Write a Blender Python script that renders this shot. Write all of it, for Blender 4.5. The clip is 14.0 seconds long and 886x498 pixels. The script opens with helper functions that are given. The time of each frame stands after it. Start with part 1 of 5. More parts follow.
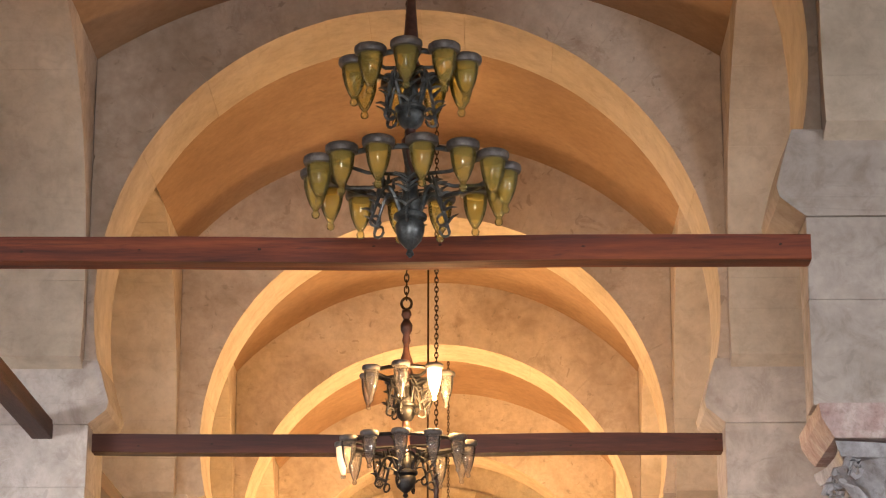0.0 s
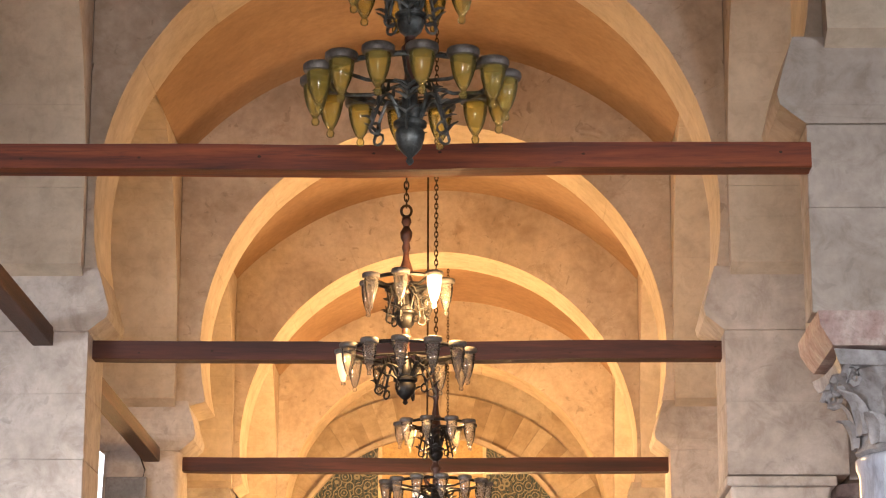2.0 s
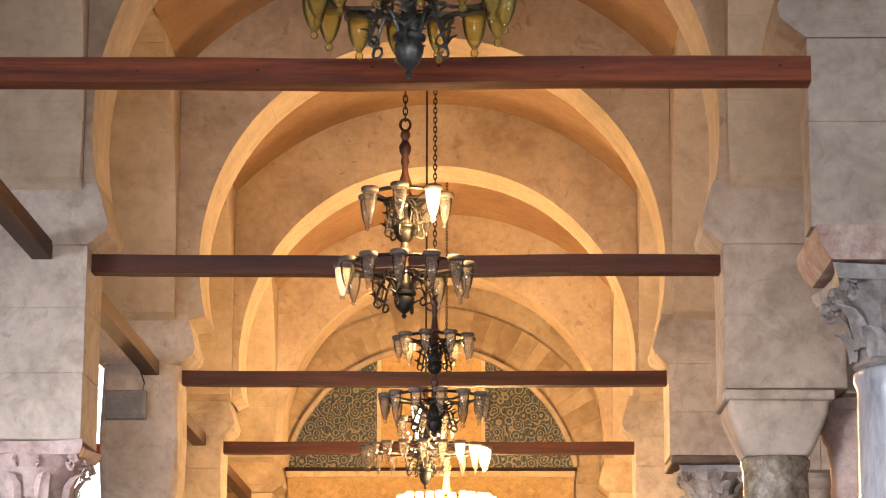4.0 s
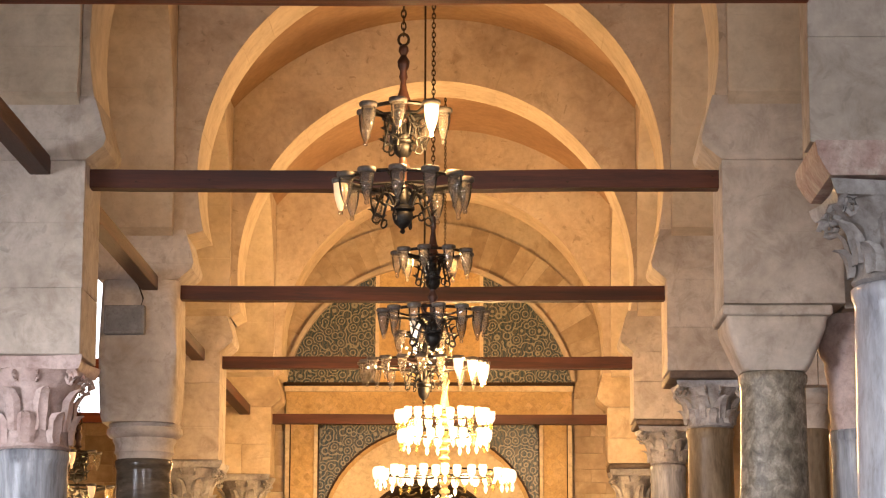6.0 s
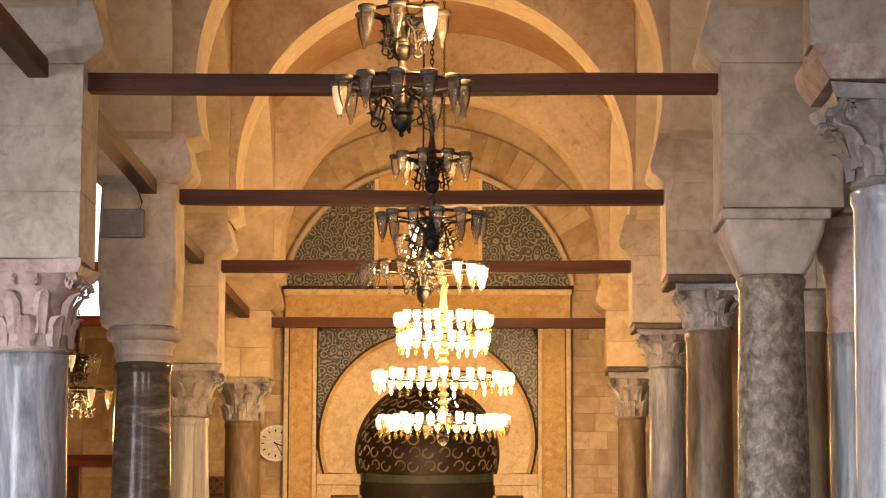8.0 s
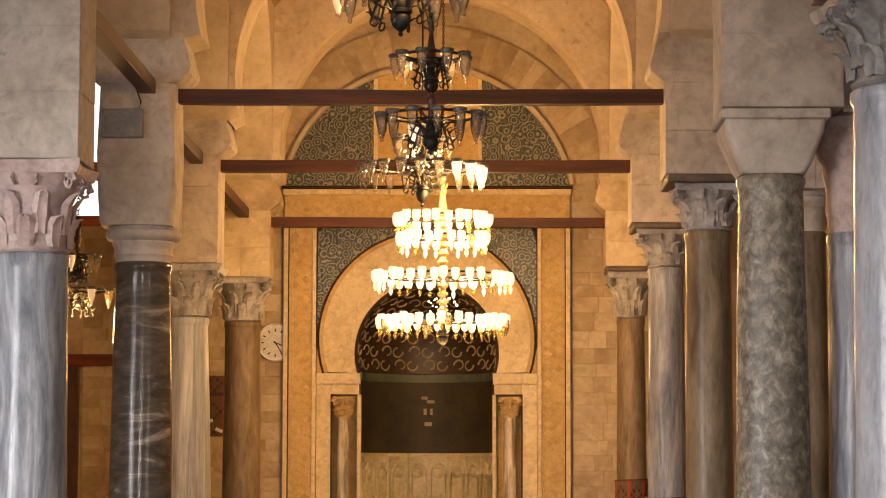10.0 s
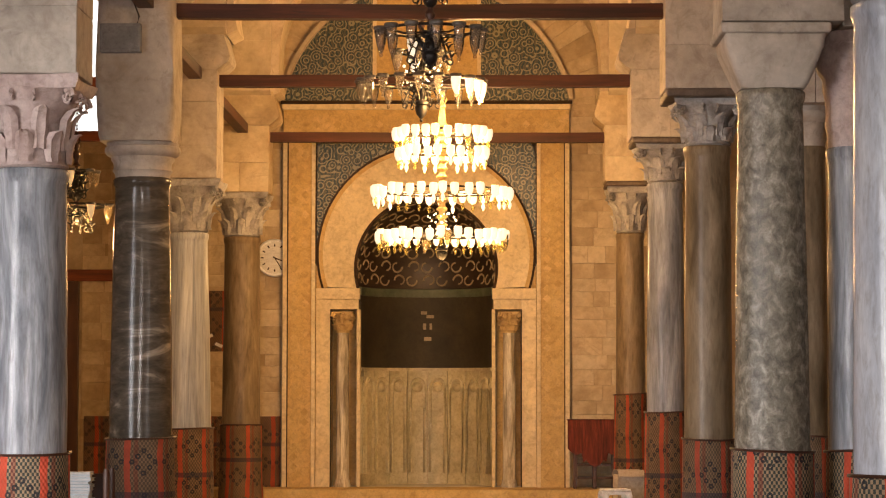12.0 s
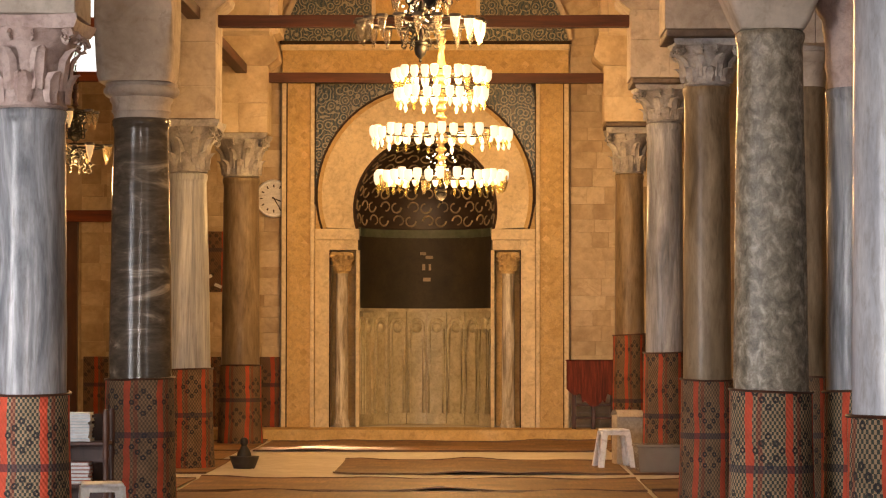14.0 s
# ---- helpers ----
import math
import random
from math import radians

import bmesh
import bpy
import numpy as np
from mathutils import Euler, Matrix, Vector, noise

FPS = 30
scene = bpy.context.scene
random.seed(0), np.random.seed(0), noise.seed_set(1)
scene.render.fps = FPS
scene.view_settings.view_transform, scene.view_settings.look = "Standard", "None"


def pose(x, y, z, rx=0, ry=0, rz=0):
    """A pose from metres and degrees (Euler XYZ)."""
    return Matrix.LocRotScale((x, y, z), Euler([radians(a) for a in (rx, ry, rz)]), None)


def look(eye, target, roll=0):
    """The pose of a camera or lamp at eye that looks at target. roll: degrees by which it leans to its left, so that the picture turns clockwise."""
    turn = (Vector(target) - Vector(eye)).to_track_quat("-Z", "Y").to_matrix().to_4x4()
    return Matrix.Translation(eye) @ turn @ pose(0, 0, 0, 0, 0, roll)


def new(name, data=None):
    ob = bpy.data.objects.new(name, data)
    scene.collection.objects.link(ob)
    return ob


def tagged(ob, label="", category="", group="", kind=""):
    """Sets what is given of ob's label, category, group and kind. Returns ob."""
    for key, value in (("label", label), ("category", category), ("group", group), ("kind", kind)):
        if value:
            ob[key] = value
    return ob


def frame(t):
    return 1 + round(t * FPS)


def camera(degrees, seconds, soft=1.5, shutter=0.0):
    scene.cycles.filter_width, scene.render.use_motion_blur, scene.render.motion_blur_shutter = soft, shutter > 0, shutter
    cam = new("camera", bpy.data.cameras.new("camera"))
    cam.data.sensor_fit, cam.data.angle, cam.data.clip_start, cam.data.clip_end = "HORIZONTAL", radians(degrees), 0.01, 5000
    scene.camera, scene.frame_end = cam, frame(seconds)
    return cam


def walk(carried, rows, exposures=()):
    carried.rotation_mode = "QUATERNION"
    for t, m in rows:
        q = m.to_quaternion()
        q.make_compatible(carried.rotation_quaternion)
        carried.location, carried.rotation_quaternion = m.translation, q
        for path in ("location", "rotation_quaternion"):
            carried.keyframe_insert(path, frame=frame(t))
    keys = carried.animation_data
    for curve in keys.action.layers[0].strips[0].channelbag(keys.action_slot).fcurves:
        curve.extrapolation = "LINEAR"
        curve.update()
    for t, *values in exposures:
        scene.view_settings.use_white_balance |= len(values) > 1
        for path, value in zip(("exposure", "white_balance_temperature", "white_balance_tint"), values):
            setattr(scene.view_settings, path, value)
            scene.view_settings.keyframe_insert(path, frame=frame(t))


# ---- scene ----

# ---------------------------------------------------------------- camera
EYE = 1.5
cam = camera(21.14, 14.0, soft=1.15)
ROWS = [  # seconds, yaw, pitch, roll: a tilt down on the spot
    (0.0, 1.104, 16.51, 0.065), (0.5, 1.101, 16.01, 0.082), (1.0, 1.097, 15.493, 0.098), (1.5, 1.088, 15.027, 0.115),
    (2.0, 1.097, 14.278, 0.123), (2.5, 1.085, 13.753, 0.132), (3.0, 1.086, 13.233, 0.14), (5.5, 1.027, 10.676, 0.155),
    (6.0, 1.02, 10.157, 0.157), (6.5, 1.01, 9.619, 0.159), (7.0, 1.003, 8.914, 0.161), (7.5, 0.988, 8.376, 0.164),
    (8.0, 0.986, 7.832, 0.166), (8.5, 0.983, 7.202, 0.168), (9.0, 0.978, 6.551, 0.17), (11.5, 0.947, 3.854, 0.07),
    (12.0, 0.945, 3.362, 0.072), (12.5, 0.93, 3.097, 0.074), (13.0, 0.926, 2.687, 0.076), (13.5, 0.922, 2.309, 0.078),
    (14.0, 0.922, 1.931, 0.08),
]
walk(cam, [(t, pose(0, 0, EYE, 0, 0, yaw) @ pose(0, 0, 0, 90 + pitch, 0, 0) @ pose(0, 0, 0, 0, 0, roll)) for t, yaw, pitch, roll in ROWS],
     [(0.0, -0.05, 6000, 10), (3.0, -0.20, 6000, 10), (5.5, -0.56, 6100, 10), (6.5, -0.68, 6200, 10), (7.5, -0.82, 6300, 10), (9.0, -1.02, 6600, 10), (11.5, -1.12, 6800, 10), (14.0, -1.16, 6800, 10)])

# ---------------------------------------------------------------- plan, in metres
BAYS = (1.8, 7.3, 12.86, 18.17, 23.78, 29.2, 35.36)      # tie beams and piers, along the nave
XL, XR, XC = -3.08, 1.82, -0.61                         # nave faces of the piers, nave axis
PW = 0.92                                               # pier width
YF, YB = -0.30, 0.60                                    # pier front and back from the tie beam
YW = 37.3                                               # qibla wall
ZCEIL = 9.95
ZF = -0.22                                              # floor; a low step runs along the qibla wall
ZIMP = 5.9                                              # top of the imposts
ARCHES = {3: (2.45, 6.38, 0.0), 4: (2.36, 6.46, 0.08), 5: (2.45, 6.37, 0.02), 6: (2.40, 6.30, 0.0)}  # radius, height and side shift of the centre by bay
ARC_R, ARC_Z = 2.45, 6.4
XMIN, XMAX, YMIN = -13.0, 12.0, -8.0

# ---------------------------------------------------------------- light
world = bpy.data.worlds.new("world")
scene.world = world
world.use_nodes = True
nt = world.node_tree
sky = nt.nodes.new("ShaderNodeTexSky")
sky.sky_type, sky.sun_disc, sky.sun_elevation, sky.sun_rotation = "NISHITA", False, radians(40), radians(200)
nt.links.new(sky.outputs[0], nt.nodes["Background"].inputs[0])
nt.nodes["Background"].inputs[1].default_value = 0.12


def area_light(name, at, target, w, h, watts, colour, spread):
    d = bpy.data.lights.new(name, "AREA")
    d.shape, d.size, d.size_y, d.energy, d.color, d.spread = "RECTANGLE", w, h, watts, colour, radians(spread)
    ob = new(name, d)
    ob.matrix_world = look(at, target)
    return ob


def bulb_light(name, at, watts, colour, radius=0.15):
    d = bpy.data.lights.new(name, "POINT")
    d.energy, d.color, d.shadow_soft_size = watts, colour, radius
    ob = new(name, d)
    ob.location = at
    return ob


DAY = (1.0, 0.92, 0.89)
WARM = (1.0, 0.56, 0.21)
# daylight in the courtyard doors behind the camera and in the side doors
area_light("courtyard_doors", (-1.0, YMIN + 0.3, 1.9), (-1.0, 15, 0.2), 3.2, 2.6, 250, DAY, 46)
area_light("east_doors", (XMAX - 0.3, 1.0, 2.6), (2.2, 12.5, 5.0), 5.0, 4.0, 165, (0.95, 0.93, 0.98), 50)
area_light("west_doors", (XMIN + 0.3, 9, 2.2), (-3.0, 18.5, -0.2), 9.0, 3.6, 1250, (0.95, 0.94, 1.0), 60)
# sunbeam from a narrow side window, falling on the mats before the niche
area_light("side_window_sun", (XMIN + 0.3, 33.3, 4.6), (-2.15, 34.0, ZF), 0.5, 0.3, 75, (1.0, 0.96, 0.88), 4)
# the lit chandeliers
bulb_light("great_chandelier_light", (-0.55, 32.5, 4.75), 1350, WARM, 0.5)
bulb_light("great_chandelier_light", (-0.55, 32.5, 3.25), 420, WARM, 0.4)
bulb_light("great_chandelier_light", (-0.55, 32.5, 5.48), 550, WARM, 0.3)
bulb_light("fourth_chandelier_light", (-0.15, 26.2, 4.72), 800, WARM, 0.15)
bulb_light("fourth_chandelier_light", (-0.68, 26.75, 5.35), 380, WARM, 0.15)
bulb_light("third_chandelier_light", (-0.50, 21.05, 5.20), 330, WARM, 0.12)
bulb_light("second_chandelier_light", (-0.34, 15.22, 4.98), 160, WARM, 0.08)
bulb_light("aisle_chandelier_light", (-4.47, 26.0, 3.15), 380, WARM, 0.2)


# ---------------------------------------------------------------- materials
def mat_new(name, rough=0.8, metal=0.0):
    m = bpy.data.materials.new(name)
    m.use_nodes = True
    b = m.node_tree.nodes["Principled BSDF"]
    b.inputs["Roughness"].default_value, b.inputs["Metallic"].default_value = rough, metal
    return m, m.node_tree, b


def node(tree, kind, **inputs):
    n = tree.nodes.new(kind)
    for k, v in inputs.items():
        n.inputs[k.replace("_", " ")].default_value = v
    return n


def ramp(tree, fac, stops):
    r = tree.nodes.new("ShaderNodeValToRGB")
    while len(r.color_ramp.elements) < len(stops):
        r.color_ramp.elements.new(0.5)
    for e, (pos, col) in zip(r.color_ramp.elements, stops):
        e.position, e.color = pos, (*col, 1)
    tree.links.new(fac, r.inputs[0])
    return r.outputs[0]


def mixed(tree, fac, a, b, mode="MIX"):
    n = tree.nodes.new("ShaderNodeMix")
    n.data_type, n.blend_type = "RGBA", mode
    for sock, v in ((n.inputs[0], fac), (n.inputs[6], a), (n.inputs[7], b)):
        if isinstance(v, bpy.types.NodeSocket):
            tree.links.new(v, sock)
        else:
            sock.default_value = v if isinstance(v, float) else (*v, 1)
    return n.outputs[2]


def mathn(tree, op, a, b=0.0, c=0.0):
    n = tree.nodes.new("ShaderNodeMath")
    n.operation = op
    for s, v in zip(n.inputs, (a, b, c)):
        if isinstance(v, bpy.types.NodeSocket):
            tree.links.new(v, s)
        else:
            s.default_value = v
    return n.outputs[0]


def coords(tree, stretch=(1, 1, 1), shift=True):
    tc = tree.nodes.new("ShaderNodeTexCoord")
    mp = tree.nodes.new("ShaderNodeMapping")
    mp.inputs["Scale"].default_value = stretch
    tree.links.new(tc.outputs["Object"], mp.inputs[0])
    info = tree.nodes.new("ShaderNodeObjectInfo")
    add = tree.nodes.new("ShaderNodeVectorMath")
    add.operation = "MULTIPLY_ADD"
    add.inputs[1].default_value = (31, 17, 23) if shift else (0, 0, 0)
    tree.links.new(info.outputs["Random"], add.inputs[0])
    tree.links.new(mp.outputs[0], add.inputs[2])
    return add.outputs[0], tc.outputs["Object"], info.outputs["Random"]


def noise_fac(tree, vec, scale, detail=6.0, rough=0.6, warp=0.0):
    n = node(tree, "ShaderNodeTexNoise", Scale=scale, Detail=detail, Roughness=rough, Distortion=warp)
    tree.links.new(vec, n.inputs["Vector"])
    return n.outputs["Fac"]


def bump(tree, b, fac, strength, dist=0.02):
    n = node(tree, "ShaderNodeBump", Strength=strength, Distance=dist)
    tree.links.new(fac, n.inputs["Height"])
    tree.links.new(n.outputs[0], b.inputs["Normal"])


def surface(name, dark, mid, light, rough=0.85, big=0.9, fine=11.0, strength=0.16, metal=0.0, stretch=(1, 1, 1), stain=None, warp=0.3, vary=0.10, dist=0.02, lo=0.30, hi=0.70, grain=0.84, shift=True, mott=1.0, spot=0.65, pits=0.0):
    """Two scales of mottling with relief, varied from piece to piece."""
    m, tree, b = mat_new(name, rough, metal)
    vec, _, rnd = coords(tree, stretch, shift)
    f1, f2 = noise_fac(tree, vec, big, 5.0, 0.6, warp), noise_fac(tree, vec, fine, 8.0, 0.65)
    col = ramp(tree, f1, [(lo, dark), ((lo + hi) / 2, mid), (hi, light)])
    g = ramp(tree, f2, [(0.3, (grain, grain * 0.99, grain * 0.97)), (0.65, (1.04, 1.035, 1.03))])
    col = mixed(tree, 1.0, col, g, "MULTIPLY")
    mid2 = ramp(tree, noise_fac(tree, vec, big * 5.5, 9.0, 0.7, 0.6), [(0.36, (1 - 0.20 * mott, 1 - 0.23 * mott, 1 - 0.26 * mott)), (0.5, (1, 1, 1)), (0.66, (1 + 0.10 * mott, 1 + 0.09 * mott, 1 + 0.07 * mott))])
    col = mixed(tree, 1.0, col, mid2, "MULTIPLY")
    if stain:
        s = ramp(tree, noise_fac(tree, vec, big * 2.3, 9.0, 0.72, 0.8), [(0.56, (0, 0, 0)), (0.68, (1, 1, 1))])
        col = mixed(tree, mathn(tree, "MULTIPLY", s, spot), col, stain)
    if pits:
        p = ramp(tree, noise_fac(tree, vec, 7.5, 3.0, 0.55, 0.9), [(0.635, (0, 0, 0)), (0.69, (1, 1, 1))])
        col = mixed(tree, mathn(tree, "MULTIPLY", p, pits), col, tuple(c * 0.55 for c in dark))
    v = mathn(tree, "MULTIPLY_ADD", rnd, vary, 1.0 - vary / 2)
    hsv = tree.nodes.new("ShaderNodeHueSaturation")
    tree.links.new(v, hsv.inputs["Value"])
    tree.links.new(col, hsv.inputs["Color"])
    tree.links.new(hsv.outputs[0], b.inputs["Base Color"])
    bump(tree, b, mathn(tree, "MULTIPLY_ADD", f1, 0.5, f2), strength, dist)
    return m


STONE = surface("pale_ashlar", (0.36, 0.305, 0.25), (0.49, 0.425, 0.355), (0.60, 0.54, 0.465), stain=(0.34, 0.26, 0.18), big=0.8, lo=0.34, hi=0.68, spot=0.4, vary=0.05, shift=False, pits=0.3)
STONE_WARM = surface("ochre_ashlar", (0.36, 0.27, 0.17), (0.52, 0.41, 0.27), (0.62, 0.52, 0.37), stain=(0.30, 0.21, 0.13), big=0.8, lo=0.36, hi=0.66, vary=0.06, mott=0.6)
PLASTER = surface("worn_lime_plaster", (0.36, 0.28, 0.20), (0.50, 0.41, 0.31), (0.60, 0.52, 0.41), big=0.75, stain=(0.26, 0.18, 0.11), strength=0.16, vary=0.02, lo=0.32, hi=0.68, shift=False, mott=0.5, spot=0.5, pits=0.45)
SOFFIT = surface("pale_arch_stone", (0.45, 0.365, 0.26), (0.55, 0.455, 0.33), (0.62, 0.53, 0.40), big=1.4, fine=5.0, strength=0.12, vary=0.05, shift=False, mott=0.5, warp=0.0)
CEIL = surface("brown_ceiling_plaster", (0.22, 0.125, 0.065), (0.30, 0.185, 0.10), (0.38, 0.25, 0.145), big=0.6, strength=0.06, shift=False, mott=0.35, warp=0.0)
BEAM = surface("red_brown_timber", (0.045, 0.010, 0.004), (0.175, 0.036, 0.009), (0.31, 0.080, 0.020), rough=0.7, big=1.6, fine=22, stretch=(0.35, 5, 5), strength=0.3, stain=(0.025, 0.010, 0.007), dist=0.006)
# darker copy for the far beams: their shaded front is put into the colour
BEAM_SHADED = surface("shaded_red_brown_timber", (0.022, 0.006, 0.003), (0.055, 0.013, 0.005), (0.10, 0.025, 0.009), rough=0.7, big=1.6, fine=22, stretch=(0.35, 5, 5), strength=0.3, stain=(0.025, 0.010, 0.007), dist=0.006)
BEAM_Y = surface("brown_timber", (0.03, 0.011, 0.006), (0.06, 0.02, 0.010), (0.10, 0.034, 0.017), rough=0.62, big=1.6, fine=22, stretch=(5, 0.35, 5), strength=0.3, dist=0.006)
DARKWOOD = surface("dark_wood", (0.03, 0.012, 0.008), (0.06, 0.022, 0.012), (0.10, 0.04, 0.02), rough=0.45, big=3, fine=25, stretch=(1, 1, 0.2), strength=0.25, dist=0.004)
MARBLE_GREY = surface("grey_marble", (0.14, 0.15, 0.17), (0.27, 0.28, 0.305), (0.45, 0.46, 0.48), rough=0.2, big=3.2, fine=26, stretch=(1.6, 1.6, 0.22), strength=0.05, warp=1.4)
MARBLE_DARK = surface("dark_brecciated_marble", (0.085, 0.072, 0.056), (0.14, 0.12, 0.093), (0.40, 0.345, 0.27), rough=0.2, big=1.3, fine=9, stretch=(1.0, 1.0, 3.2), strength=0.05, warp=1.6, lo=0.44, hi=0.72)
MARBLE_VEIN = surface("bold_veined_marble", (0.26, 0.22, 0.16), (0.50, 0.44, 0.34), (0.74, 0.69, 0.57), rough=0.25, big=3.2, fine=20, stretch=(3.0, 3.0, 0.35), strength=0.05, warp=0.9, lo=0.36, hi=0.62)
MARBLE_STRIPE = surface("striped_marble", (0.20, 0.215, 0.24), (0.40, 0.42, 0.45), (0.58, 0.60, 0.61), rough=0.3, big=4.5, fine=20, stretch=(2.2, 2.2, 0.12), strength=0.05, warp=0.8)
MARBLE_TAN = surface("tan_marble", (0.125, 0.092, 0.056), (0.20, 0.152, 0.096), (0.29, 0.225, 0.15), rough=0.32, big=3.0, fine=20, stretch=(1.5, 1.5, 0.3), strength=0.05, warp=1.0)
GRANITE = surface("mottled_grey_granite", (0.13, 0.115, 0.088), (0.25, 0.22, 0.17), (0.46, 0.415, 0.335), rough=0.26, big=13.0, fine=40, stretch=(1, 1, 0.8), strength=0.3, warp=0.6, lo=0.34, hi=0.72)
MARBLE_BLUE = surface("blue_white_marble", (0.40, 0.43, 0.50), (0.55, 0.58, 0.64), (0.68, 0.70, 0.74), rough=0.2, big=2.5, fine=24, stretch=(1.5, 1.5, 0.4), strength=0.05)
CAP_PALE = surface("carved_pale_marble", (0.23, 0.215, 0.205), (0.38, 0.365, 0.355), (0.52, 0.505, 0.49), rough=0.6, big=4, fine=24, strength=0.4)
CAP_PINK = surface("pinkish_carved_stone", (0.36, 0.25, 0.22), (0.50, 0.38, 0.34), (0.60, 0.49, 0.45), rough=0.65, big=3, fine=20, strength=0.3)
CAP_RED = surface("red_painted_cornice", (0.34, 0.20, 0.17), (0.48, 0.36, 0.31), (0.60, 0.53, 0.47), rough=0.7, big=6, fine=24, strength=0.4)
SLAB_DARK = surface("dark_stone_slab", (0.06, 0.042, 0.032), (0.11, 0.08, 0.06), (0.18, 0.14, 0.11), rough=0.7, big=3, strength=0.4)
STUCCO = surface("orange_carved_stucco", (0.49, 0.33, 0.13), (0.60, 0.42, 0.18), (0.68, 0.50, 0.25), rough=0.75, big=2.0, fine=38, strength=0.5)
STUCCO_PALE = surface("smooth_pale_stucco", (0.63, 0.51, 0.31), (0.72, 0.60, 0.39), (0.78, 0.67, 0.47), rough=0.7, big=1.5, fine=20, strength=0.12)
MARBLE_PALE = surface("pale_honey_marble", (0.40, 0.35, 0.21), (0.52, 0.46, 0.29), (0.62, 0.56, 0.38), rough=0.4, big=3, fine=18, strength=0.12)
FLOORSTONE = surface("pale_floor_stone", (0.52, 0.47, 0.41), (0.64, 0.59, 0.53), (0.74, 0.70, 0.65), rough=0.3, big=1.2, strength=0.08)
BRONZE = surface("grey_green_bronze", (0.03, 0.032, 0.03), (0.085, 0.092, 0.088), (0.20, 0.22, 0.21), rough=0.42, big=14, fine=50, metal=0.45, strength=0.2, dist=0.004)
BRONZE_DARK = surface("dark_bronze", (0.010, 0.009, 0.008), (0.022, 0.020, 0.018), (0.05, 0.048, 0.045), rough=0.5, big=14, fine=50, metal=0.5, strength=0.2, dist=0.004)
TURNED = surface("turned_brown_wood", (0.03, 0.013, 0.009), (0.065, 0.027, 0.017), (0.12, 0.055, 0.034), rough=0.4, big=10, fine=40, strength=0.1, dist=0.004)
RIM = surface("grey_brown_rim", (0.06, 0.052, 0.045), (0.12, 0.105, 0.09), (0.21, 0.19, 0.165), rough=0.5, big=16, fine=50, metal=0.2, strength=0.1, dist=0.003)
IRON = surface("rusty_iron_chain", (0.02, 0.013, 0.009), (0.045, 0.028, 0.018), (0.08, 0.05, 0.03), rough=0.6, metal=0.6, big=20, fine=60, strength=0.1, dist=0.003)
PLASTIC = surface("white_plastic", (0.76, 0.77, 0.80), (0.80, 0.81, 0.84), (0.84, 0.85, 0.88), rough=0.4, big=2, fine=20, strength=0.03)
GREYBOX = surface("grey_painted_metal", (0.15, 0.145, 0.14), (0.20, 0.195, 0.19), (0.25, 0.245, 0.24), rough=0.5, big=4, fine=40, strength=0.08)
CARTON = surface("pale_carton", (0.36, 0.30, 0.22), (0.44, 0.37, 0.28), (0.52, 0.44, 0.34), rough=0.8, big=4, fine=30, strength=0.1)
PAPER = surface("white_paper", (0.62, 0.62, 0.62), (0.72, 0.72, 0.71), (0.80, 0.80, 0.78), rough=0.7, big=6, fine=60, stretch=(1, 1, 8), strength=0.1, dist=0.002)
COVER = surface("pale_blue_book_cover", (0.45, 0.52, 0.56), (0.56, 0.63, 0.66), (0.68, 0.73, 0.75), rough=0.5, big=6, fine=40, strength=0.05, vary=0.5)
COVER_RED = surface("red_book_cover", (0.28, 0.06, 0.04), (0.40, 0.10, 0.06), (0.52, 0.22, 0.15), rough=0.5, big=6, fine=40, strength=0.05, vary=0.5)
REDCLOTH = surface("dark_red_cloth", (0.05, 0.012, 0.010), (0.13, 0.024, 0.016), (0.24, 0.045, 0.025), rough=0.9, big=5, fine=60, stretch=(5, 5, 0.4), strength=0.3, dist=0.005)
CERAMIC = surface("black_brazier", (0.012, 0.009, 0.007), (0.02, 0.015, 0.012), (0.04, 0.03, 0.022), rough=0.6, big=8, fine=40, strength=0.2, dist=0.004)


for m_, gloss_ in ((MARBLE_GREY, 0.14), (MARBLE_DARK, 0.26), (MARBLE_VEIN, 0.3), (MARBLE_STRIPE, 0.22), (MARBLE_TAN, 0.18), (GRANITE, 0.32), (MARBLE_BLUE, 0.32)):
    m_.node_tree.nodes["Principled BSDF"].inputs["Specular IOR Level"].default_value = gloss_


